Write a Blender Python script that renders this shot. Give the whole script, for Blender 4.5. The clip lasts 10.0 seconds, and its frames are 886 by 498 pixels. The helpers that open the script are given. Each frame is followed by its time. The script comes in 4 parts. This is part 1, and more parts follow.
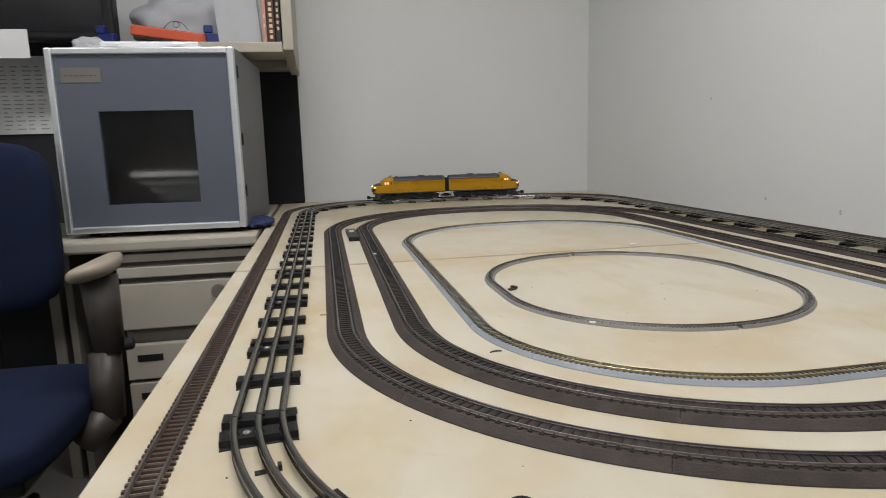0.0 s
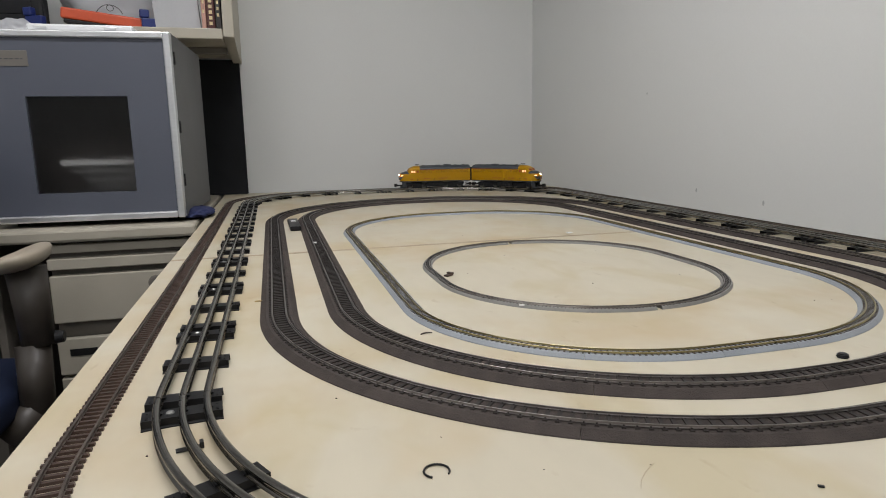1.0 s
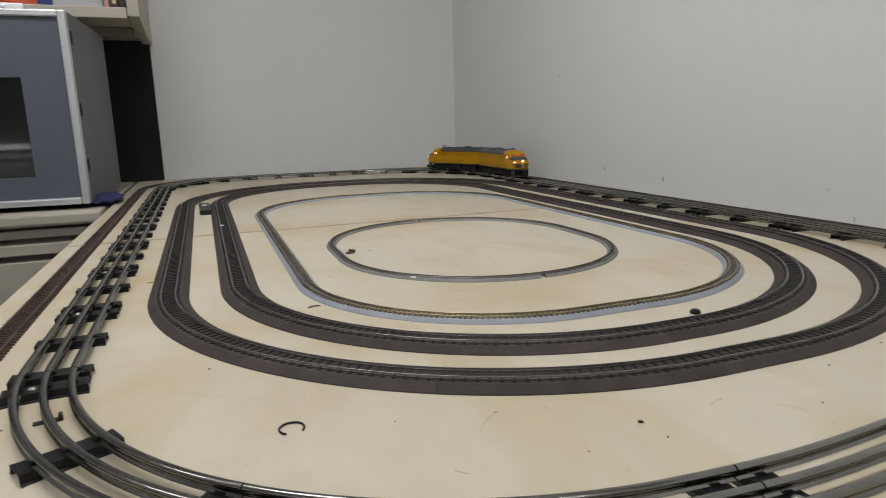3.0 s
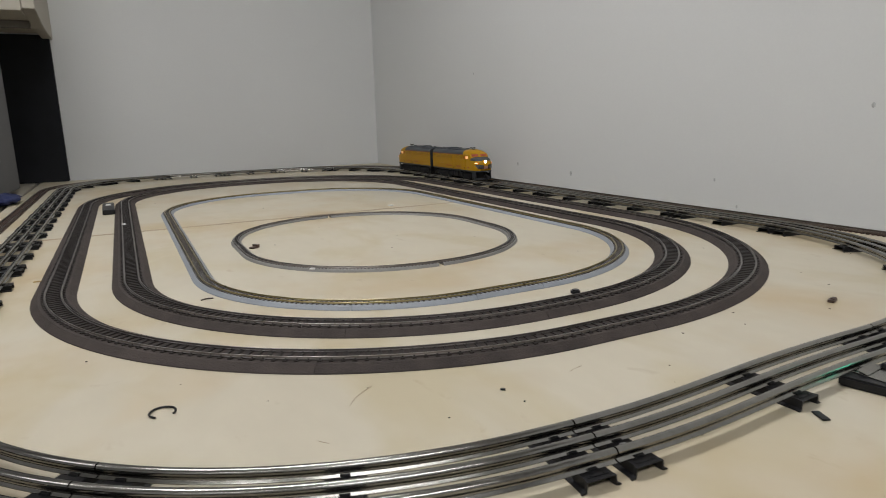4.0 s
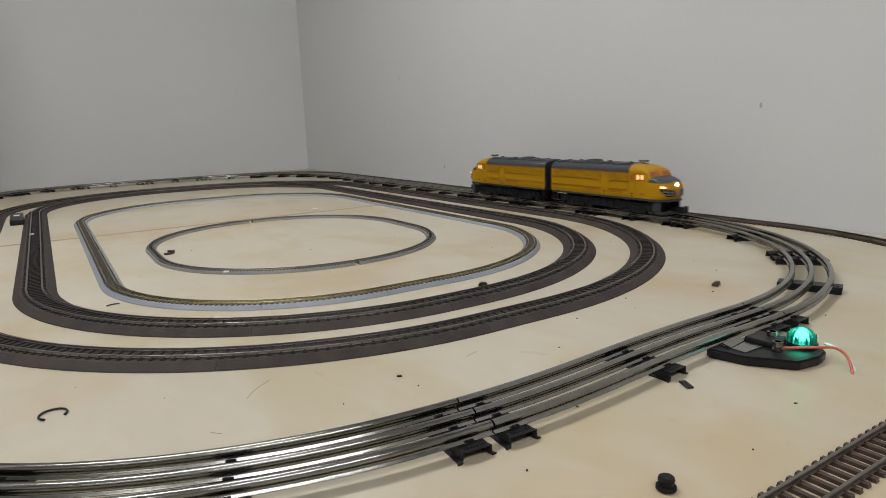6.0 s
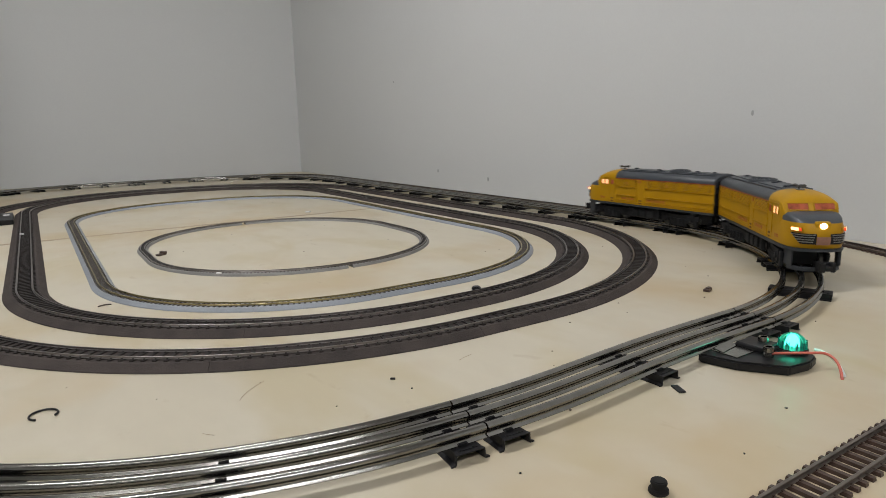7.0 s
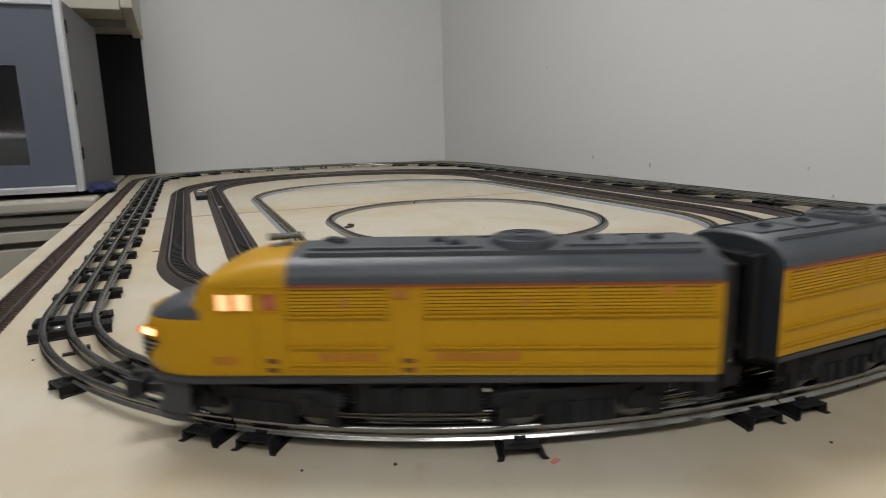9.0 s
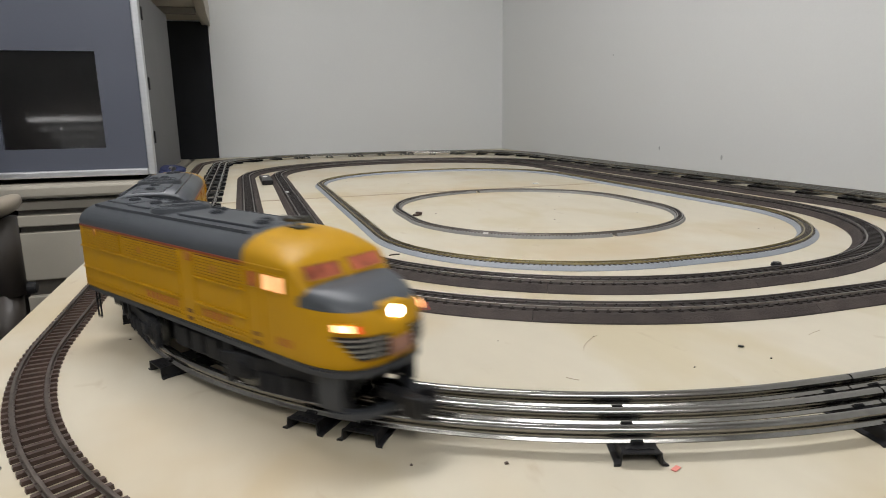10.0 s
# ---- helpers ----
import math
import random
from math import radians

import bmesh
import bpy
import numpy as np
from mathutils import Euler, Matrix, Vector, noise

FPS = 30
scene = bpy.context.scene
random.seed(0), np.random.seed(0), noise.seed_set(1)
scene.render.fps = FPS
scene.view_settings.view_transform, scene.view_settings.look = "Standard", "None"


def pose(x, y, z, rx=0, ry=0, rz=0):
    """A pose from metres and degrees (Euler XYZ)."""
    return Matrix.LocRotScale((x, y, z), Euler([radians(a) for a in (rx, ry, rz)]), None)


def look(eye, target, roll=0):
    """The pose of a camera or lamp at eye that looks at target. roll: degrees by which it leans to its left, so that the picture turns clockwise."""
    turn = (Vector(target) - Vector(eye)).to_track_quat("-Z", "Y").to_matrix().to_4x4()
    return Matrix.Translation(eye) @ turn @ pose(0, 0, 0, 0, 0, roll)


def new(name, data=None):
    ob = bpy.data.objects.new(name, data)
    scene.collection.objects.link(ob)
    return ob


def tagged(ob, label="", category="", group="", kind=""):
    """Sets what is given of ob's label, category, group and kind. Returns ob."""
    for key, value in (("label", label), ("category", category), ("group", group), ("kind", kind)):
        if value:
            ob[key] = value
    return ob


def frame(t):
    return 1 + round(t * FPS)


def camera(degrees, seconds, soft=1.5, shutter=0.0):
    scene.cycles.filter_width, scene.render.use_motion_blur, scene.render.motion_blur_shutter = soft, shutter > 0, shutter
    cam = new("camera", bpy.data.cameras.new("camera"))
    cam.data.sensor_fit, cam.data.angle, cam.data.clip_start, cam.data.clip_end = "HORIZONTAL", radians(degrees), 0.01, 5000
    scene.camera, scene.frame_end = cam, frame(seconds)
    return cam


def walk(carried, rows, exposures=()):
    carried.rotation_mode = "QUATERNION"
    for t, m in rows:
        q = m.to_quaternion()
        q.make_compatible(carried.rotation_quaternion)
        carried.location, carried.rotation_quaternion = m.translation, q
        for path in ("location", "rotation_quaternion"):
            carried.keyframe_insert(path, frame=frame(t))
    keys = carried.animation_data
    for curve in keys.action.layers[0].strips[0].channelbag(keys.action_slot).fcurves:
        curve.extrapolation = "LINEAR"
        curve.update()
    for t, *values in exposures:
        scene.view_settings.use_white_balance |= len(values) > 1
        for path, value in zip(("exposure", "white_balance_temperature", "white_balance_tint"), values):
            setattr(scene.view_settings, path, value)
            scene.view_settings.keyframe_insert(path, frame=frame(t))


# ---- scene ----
cam = camera(70.6, 10.0, 0.3, 0.4)
PATH = [
    (0, (-0.117, 0.024, 0.238), (0.245, 1.963, -0.092), -1.6),
    (0.5, (-0.108, 0.009, 0.234), (0.35, 1.926, -0.106), -0.9),
    (1, (-0.097, 0.002, 0.229), (0.414, 1.903, -0.124), -1.0),
    (1.5, (-0.085, -0.004, 0.224), (0.457, 1.885, -0.146), -1.5),
    (2, (-0.074, -0.011, 0.221), (0.489, 1.87, -0.162), -1.4),
    (2.5, (-0.061, -0.023, 0.22), (0.545, 1.842, -0.175), -1.2),
    (4, (-0.005, -0.082, 0.205), (0.875, 1.667, -0.201), -1.5),
    (4.5, (0.002, -0.096, 0.202), (0.938, 1.624, -0.206), -0.9),
    (5, (0.007, -0.104, 0.202), (0.975, 1.6, -0.201), -1.3),
    (5.5, (0.013, -0.115, 0.198), (1.02, 1.566, -0.202), -2.2),
    (6, (0.017, -0.119, 0.197), (1.062, 1.54, -0.196), -2.0),
    (7.5, (0.009, -0.119, 0.195), (1.078, 1.529, -0.184), -1.3),
    (8, (-0.007, -0.11, 0.185), (0.985, 1.586, -0.188), -1.9),
    (8.5, (-0.041, -0.086, 0.174), (0.803, 1.687, -0.203), -2.5),
    (9, (-0.074, -0.073, 0.171), (0.656, 1.747, -0.218), -1.5),
    (9.5, (-0.092, -0.061, 0.171), (0.554, 1.789, -0.226), -0.4),
    (10, (-0.103, -0.05, 0.171), (0.482, 1.815, -0.25), -0.9),
]
walk(cam, [(t, look(eye, target, roll)) for t, eye, target, roll in PATH],
     exposures=[(0, 0.0), (1, -0.09), (2.5, -0.2), (4, -0.27), (8.5, -0.28), (9.3, -0.1), (10, 0.08)])

# ---- world and light ----
world = bpy.data.worlds.new("world")
scene.world = world
world.use_nodes = True
world.node_tree.nodes["Background"].inputs[0].default_value = (0.5, 0.5, 0.5, 1)
world.node_tree.nodes["Background"].inputs[1].default_value = 0.05


def ceiling_lamp(x, y, power, size=1.2):
    data = bpy.data.lights.new("ceiling_lamp", "AREA")
    data.shape, data.size, data.size_y, data.energy, data.color = "RECTANGLE", size, 0.3, power, (0.99, 0.98, 1.0)
    lamp = new("ceiling_lamp_light", data)
    lamp.matrix_basis = pose(x, y, 1.86)
    return lamp


LAMPS = ((-0.15, 1.05, 27), (-2.0, 1.05, 6), (-0.15, -1.4, 31), (-2.0, -1.4, 10))
for lx, ly, watts in LAMPS:
    ceiling_lamp(lx, ly, watts)


# ---- materials ----
def mat(name, color, rough=0.5, metal=0.0, vary=0.12, scale=8.0, fine=120.0, bump=0.02, glow=0.0, stain=None, coat=0.0, stretch=(1, 1, 1), stain_scale=3.0):
    """A procedural surface: two scales of colour variation, a fine relief and uneven gloss."""
    m = bpy.data.materials.new(name)
    m.use_nodes = True
    n, l = m.node_tree.nodes, m.node_tree.links
    b = n["Principled BSDF"]
    b.inputs["Roughness"].default_value, b.inputs["Metallic"].default_value = rough, metal
    b.inputs["Coat Weight"].default_value = coat
    co = n.new("ShaderNodeTexCoord")
    mp = n.new("ShaderNodeMapping")
    mp.inputs["Scale"].default_value = stretch
    l.new(co.outputs["Object"], mp.inputs["Vector"])
    big, small = n.new("ShaderNodeTexNoise"), n.new("ShaderNodeTexNoise")
    big.inputs["Scale"].default_value, small.inputs["Scale"].default_value = scale, fine
    big.inputs["Detail"].default_value, small.inputs["Detail"].default_value = 5, 3
    for t in (big, small):
        l.new(mp.outputs[0], t.inputs["Vector"])
    mix = n.new("ShaderNodeMath")
    mix.operation = "MULTIPLY_ADD"
    l.new(small.outputs[0], mix.inputs[0])
    mix.inputs[1].default_value = 0.5
    l.new(big.outputs[0], mix.inputs[2])
    info = n.new("ShaderNodeObjectInfo")
    add = n.new("ShaderNodeMath")
    add.operation = "MULTIPLY_ADD"
    l.new(info.outputs["Random"], add.inputs[0])
    add.inputs[1].default_value = 0.15
    l.new(mix.outputs[0], add.inputs[2])
    ramp = n.new("ShaderNodeValToRGB")
    c = np.array(color)
    ramp.color_ramp.elements[0].position, ramp.color_ramp.elements[1].position = 0.45, 1.0
    ramp.color_ramp.elements[0].color = (*(c * (1 - vary)), 1)
    ramp.color_ramp.elements[1].color = (*np.clip(c * (1 + vary), 0, 1), 1)
    l.new(add.outputs[0], ramp.inputs[0])
    out = ramp.outputs[0]
    if stain:
        st = n.new("ShaderNodeTexNoise")
        st.inputs["Scale"].default_value, st.inputs["Detail"].default_value, st.inputs["Roughness"].default_value = stain_scale, 4, 0.6
        l.new(co.outputs["Object"], st.inputs["Vector"])
        sr = n.new("ShaderNodeValToRGB")
        sr.color_ramp.elements[0].position, sr.color_ramp.elements[1].position = 0.47, 0.76
        l.new(st.outputs[0], sr.inputs[0])
        mx = n.new("ShaderNodeMix")
        mx.data_type = "RGBA"
        l.new(sr.outputs[0], mx.inputs[0])
        l.new(out, mx.inputs[6])
        mx.inputs[7].default_value = (*stain, 1)
        out = mx.outputs[2]
    l.new(out, b.inputs["Base Color"])
    rr = n.new("ShaderNodeMapRange")
    rr.inputs["To Min"].default_value, rr.inputs["To Max"].default_value = max(rough - 0.08, 0.02), min(rough + 0.1, 1)
    l.new(big.outputs[0], rr.inputs[0])
    l.new(rr.outputs[0], b.inputs["Roughness"])
    if bump:
        bp = n.new("ShaderNodeBump")
        bp.inputs["Strength"].default_value, bp.inputs["Distance"].default_value = bump * 10, 0.0006
        l.new(small.outputs[0], bp.inputs["Height"])
        l.new(bp.outputs[0], b.inputs["Normal"])
    if glow:
        b.inputs["Emission Color"].default_value = (*color, 1)
        b.inputs["Emission Strength"].default_value = glow
    return m


WALL = mat("wall_paint", (0.645, 0.655, 0.65), 0.6, vary=0.025, scale=1.2, fine=220, bump=0.012)
CEILING = mat("ceiling_paint", (0.75, 0.75, 0.73), 0.8, vary=0.03, scale=3)
FLOOR = mat("floor_covering", (0.09, 0.083, 0.076), 0.5, vary=0.2, scale=6)
PLY = mat("plywood", (0.50, 0.455, 0.355), 0.42, vary=0.07, scale=2.2, fine=40, stain=(0.45, 0.345, 0.195), stretch=(1, 0.35, 1), bump=0.004, stain_scale=3.4)


def add_stain(m, tint, scale, lo, hi, stretch, amount):
    """A second layer of stains with soft, stretched edges over a surface's colour."""
    n, l = m.node_tree.nodes, m.node_tree.links
    b = n["Principled BSDF"]
    old = b.inputs["Base Color"].links[0].from_socket
    co, mp, tx, mr, mx = n.new("ShaderNodeTexCoord"), n.new("ShaderNodeMapping"), n.new("ShaderNodeTexNoise"), n.new("ShaderNodeMapRange"), n.new("ShaderNodeMix")
    mp.inputs["Scale"].default_value = stretch
    l.new(co.outputs["Object"], mp.inputs["Vector"])
    l.new(mp.outputs[0], tx.inputs["Vector"])
    tx.inputs["Scale"].default_value, tx.inputs["Detail"].default_value, tx.inputs["Distortion"].default_value = scale, 3, 0.4
    mr.inputs["From Min"].default_value, mr.inputs["From Max"].default_value, mr.inputs["To Max"].default_value = lo, hi, amount
    l.new(tx.outputs[0], mr.inputs[0])
    mx.data_type = "RGBA"
    l.new(mr.outputs[0], mx.inputs[0])
    l.new(old, mx.inputs[6])
    mx.inputs[7].default_value = (*tint, 1)
    l.new(mx.outputs[2], b.inputs["Base Color"])


add_stain(PLY, (0.42, 0.345, 0.18), 9.0, 0.52, 0.66, (1.0, 0.55, 1.0), 0.42)
add_stain(PLY, (0.56, 0.52, 0.42), 14.0, 0.54, 0.66, (1.0, 0.7, 1.0), 0.3)
add_stain(PLY, (0.33, 0.25, 0.15), 45.0, 0.68, 0.78, (1.0, 0.6, 1.0), 0.35)
SEAM = mat("seam_filler", (0.33, 0.265, 0.185), 0.6, vary=0.3, scale=9)
PINE = mat("pine_beam", (0.45, 0.32, 0.18), 0.6, vary=0.15, scale=10)
STEEL = mat("tin_rail", (0.25, 0.242, 0.225), 0.20, 1.0, vary=0.25, scale=14, fine=160, bump=0)
BLACK = mat("black_tie_enamel", (0.010, 0.010, 0.011), 0.35, vary=0.3, scale=40)
BLACK_PLASTIC = mat("black_plastic", (0.012, 0.012, 0.013), 0.38, vary=0.25, scale=30)
RUBBER = mat("black_rubber", (0.012, 0.012, 0.012), 0.7, vary=0.25, scale=30)
ROADBED = mat("dark_roadbed", (0.043, 0.0345, 0.031), 0.75, vary=0.45, scale=40, fine=800, bump=0.14)
TIE_DARK = mat("dark_tie", (0.020, 0.0165, 0.015), 0.55, vary=0.3, scale=60)
TIE_N = mat("narrow_tie", (0.045, 0.036, 0.026), 0.5, vary=0.3, scale=60)
RAIL_HO = mat("nickel_rail", (0.28, 0.26, 0.25), 0.36, 1.0, vary=0.2, scale=30)
TIE_BROWN = mat("brown_tie", (0.050, 0.030, 0.023), 0.45, vary=0.35, scale=50)
RAIL_BROWN = mat("dull_rail", (0.20, 0.17, 0.15), 0.35, 0.9, vary=0.25, scale=30)
ROADBED_PALE = mat("pale_roadbed", (0.19, 0.185, 0.175), 0.5, vary=0.2, scale=20, fine=600, bump=0.04)
ROADBED_GREY = mat("grey_roadbed", (0.24, 0.26, 0.285), 0.5, vary=0.15, scale=20, fine=600, bump=0.04)
RAIL_N = mat("brassy_rail", (0.42, 0.36, 0.20), 0.3, 1.0, vary=0.2, scale=30)
YELLOW = mat("yellow_paint", (0.435, 0.230, 0.003), 0.40, vary=0.06, scale=30, fine=300, bump=0.006)
DARK_YELLOW = mat("worn_yellow", (0.40, 0.17, 0.02), 0.5, vary=0.15, scale=30)
ROOF = mat("roof_grey", (0.047, 0.053, 0.061), 0.42, vary=0.15, scale=30, fine=400, bump=0.01)
ROOF_DARK = mat("end_grey", (0.030, 0.034, 0.040), 0.5, vary=0.15, scale=30)
CHASSIS = mat("chassis_grey", (0.011, 0.0115, 0.013), 0.6, vary=0.3, scale=60)
WHEEL = mat("wheel_metal", (0.13, 0.13, 0.12), 0.35, 1.0, vary=0.2, scale=60)
CHROME = mat("grille_metal", (0.30, 0.30, 0.29), 0.32, 0.7, vary=0.1, scale=60)
RED_PAINT = mat("red_paint", (0.33, 0.095, 0.010), 0.45, vary=0.15, scale=60)
STRIPE_RED = mat("stripe_red", (0.24, 0.045, 0.012), 0.4, vary=0.15, scale=60)
BADGE = mat("dull_badge", (0.26, 0.13, 0.09), 0.5, vary=0.2, scale=200)
HEADLIGHT = mat("headlight_glow", (1.0, 0.86, 0.62), 0.3, glow=14)
MARKER = mat("marker_glow", (1.0, 0.50, 0.22), 0.3, glow=3.5)
MARKER_RED = mat("red_jewel", (0.75, 0.06, 0.02), 0.15, glow=0.8)
PILOT = mat("pilot_grey", (0.030, 0.033, 0.038), 0.5, vary=0.2, scale=50)
# dark brown that paints shade between louvres and in step recesses
RECESS_SHADE = mat("recess_shade_paint", (0.10, 0.035, 0.008), 0.6, vary=0.3, scale=90)
CAB_BRIGHT = mat("bulb_lit_window", (1.0, 0.46, 0.22), 0.10, glow=1.25, vary=0.5, scale=110)
CAB_DIM = mat("windscreen_glow", (0.24, 0.058, 0.028), 0.16, glow=0.22, vary=0.7, scale=140)
BULB = mat("green_bulb", (0.30, 1.0, 0.72), 0.3, glow=9.0, vary=0.02)
LENS_DARK = mat("green_lens_rib", (0.006, 0.13, 0.10), 0.10, vary=0.3, scale=220)
RED_WIRE = mat("red_wire", (0.55, 0.13, 0.09), 0.4, vary=0.1, scale=60)
BRASS = mat("brass", (0.45, 0.33, 0.15), 0.35, 0.7, vary=0.2, scale=60)
PINK = mat("pink_paper", (0.65, 0.22, 0.18), 0.7, vary=0.15, scale=60)
SMUDGE = mat("scuff", (0.40, 0.41, 0.41), 0.7, vary=0.2, scale=90)
PAPER = mat("white_paper", (0.72, 0.72, 0.71), 0.7, vary=0.03, scale=10)
FOLDER = mat("grey_white_folder", (0.40, 0.405, 0.42), 0.6, vary=0.06, scale=12)
INK = mat("ink", (0.06, 0.06, 0.065), 0.6, vary=0.2, scale=30)
INK_FAINT = mat("faint_ink", (0.30, 0.30, 0.31), 0.6, vary=0.3, scale=30)
WHITE_PLASTIC = mat("white_plastic", (0.68, 0.69, 0.70), 0.4, vary=0.04, scale=10)
DIFFUSER = mat("diffuser", (1.0, 0.98, 0.94), 0.5, glow=4.0, vary=0.02)
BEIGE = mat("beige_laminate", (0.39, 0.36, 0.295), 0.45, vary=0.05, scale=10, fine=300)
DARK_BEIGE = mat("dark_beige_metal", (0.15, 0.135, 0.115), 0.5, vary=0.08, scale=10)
BLACK_FABRIC = mat("black_fabric", (0.012, 0.013, 0.015), 0.85, vary=0.25, scale=20, fine=700, bump=0.05)
DARK_FABRIC = mat("dark_fabric", (0.020, 0.021, 0.025), 0.9, vary=0.2, scale=20, fine=700, bump=0.05)
CAB_FRONT = mat("cabinet_front", (0.086, 0.094, 0.121), 0.42, vary=0.05, scale=4, fine=300)
CAB_SIDE = mat("cabinet_side", (0.11, 0.11, 0.115), 0.5, vary=0.08, scale=6)
CAB_PLATE = mat("name_plate", (0.165, 0.152, 0.135), 0.4, 0.2, vary=0.05, scale=30)
REFLECTION_GREY = mat("reflection_grey", (0.62, 0.63, 0.64), 0.4, vary=0.1, scale=12)
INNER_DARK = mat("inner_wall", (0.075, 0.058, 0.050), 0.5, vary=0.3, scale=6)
ALU = mat("aluminium", (0.72, 0.73, 0.75), 0.32, 0.85, vary=0.06, scale=20, stretch=(1, 1, 8))
ORANGE = mat("orange_plastic", (0.52, 0.075, 0.025), 0.4, vary=0.08, scale=20)
BLUE_PLASTIC = mat("blue_plastic", (0.010, 0.022, 0.13), 0.35, vary=0.15, scale=20)
BLUE_CLOTH = mat("blue_cloth", (0.015, 0.022, 0.075), 0.8, vary=0.25, scale=30, fine=500, bump=0.06)
BLUE_FABRIC = mat("blue_fabric", (0.005, 0.010, 0.030), 0.9, vary=0.2, scale=14, fine=900, bump=0.08)
ARM_BEIGE = mat("arm_pad", (0.34, 0.295, 0.23), 0.4, vary=0.06, scale=14)
ARM_DARK = mat("arm_post", (0.040, 0.033, 0.027), 0.45, vary=0.1, scale=14)
PINK_DULL = mat("faded_cover", (0.45, 0.25, 0.20), 0.5, vary=0.1, scale=20)
BOOK_DARK = mat("dark_red_cover", (0.06, 0.012, 0.010), 0.4, vary=0.2, scale=20)
BOOK_BLACK = mat("black_cover", (0.015, 0.012, 0.011), 0.4, vary=0.2, scale=20)
SPINE_PRINT = mat("spine_print", (0.55, 0.45, 0.25), 0.5, vary=0.2, scale=60)
SCREEN = mat("dark_screen", (0.008, 0.008, 0.010), 0.15, vary=0.1)


for dull in (CHASSIS, BLACK, BLACK_PLASTIC, ROADBED, TIE_DARK, RUBBER, BLACK_FABRIC, BLUE_FABRIC, ROOF_DARK, YELLOW):
    dull.node_tree.nodes["Principled BSDF"].inputs["Specular IOR Level"].default_value = 0.25


def clear(name, tint, rough, weight=1.0):
    m = bpy.data.materials.new(name)
    m.use_nodes = True
    b = m.node_tree.nodes["Principled BSDF"]
    b.inputs["Base Color"].default_value = (*tint, 1)
    b.inputs["Roughness"].default_value, b.inputs["Transmission Weight"].default_value, b.inputs["IOR"].default_value = rough, weight, 1.3
    return m


GLASS = clear("smoked_glass", (0.45, 0.44, 0.43), 0.34)
GREEN_LENS = clear("green_lens", (0.02, 0.64, 0.50), 0.30)
BAG = clear("clear_film", (0.62, 0.63, 0.66), 0.35, 0.40)


# ---- geometry helpers ----
def part(name, bm, material, parent=None, label="", smooth=False):
    """Links a bmesh as one mesh object, under a thing or a part where one is given."""
    me = bpy.data.meshes.new(name)
    bm.to_mesh(me)
    bm.free()
    if smooth:
        me.polygons.foreach_set("use_smooth", [True] * len(me.polygons))
    me.materials.append(material)
    ob = new(name, me)
    if parent:
        ob.parent = parent
    if label:
        ob["label"] = label
    return ob


def empty(name, m=None):
    ob = new(name)
    ob.empty_display_size = 0.05
    if m:
        ob.matrix_basis = m
    return ob


def box(bm, x0, y0, z0, x1, y1, z1, bevel=0.0, m=None):
    """A box between two corners, its edges rounded by bevel, added to bm."""
    b = bmesh.new()
    bmesh.ops.create_cube(b, size=1)
    bmesh.ops.transform(b, verts=b.verts, matrix=Matrix.LocRotScale(((x0 + x1) / 2, (y0 + y1) / 2, (z0 + z1) / 2), None, (abs(x1 - x0), abs(y1 - y0), abs(z1 - z0))))
    if bevel:
        bmesh.ops.bevel(b, geom=b.edges[:], offset=bevel, segments=2, profile=0.5, affect="EDGES")
    return join(bm, b, m)


def join(bm, b, m=None):
    if m:
        bmesh.ops.transform(b, verts=b.verts, matrix=m)
    me = bpy.data.meshes.new("join")
    b.to_mesh(me)
    b.free()
    bm.from_mesh(me)
    bpy.data.meshes.remove(me)
    return bm


def cyl(bm, r0, r1, p0, p1, seg=20, bevel=0.0):
    """A round bar from p0 to p1, r0 thick at its foot and r1 at its head."""
    p0, p1 = Vector(p0), Vector(p1)
    b = bmesh.new()
    bmesh.ops.create_cone(b, cap_ends=True, segments=seg, radius1=r0, radius2=r1, depth=(p1 - p0).length)
    if bevel:
        bmesh.ops.bevel(b, geom=[e for e in b.edges if len(e.link_faces) == 2 and any(len(f.verts) > 4 for f in e.link_faces)], offset=bevel, segments=2, affect="EDGES")
    m = Matrix.Translation((p0 + p1) / 2) @ (p1 - p0).to_track_quat("Z", "Y").to_matrix().to_4x4()
    return join(bm, b, m)


def box_part(name, parent, material, corners, bevel=0.0, label=""):
    return part(name, box(bmesh.new(), *corners, bevel), material, parent, label)


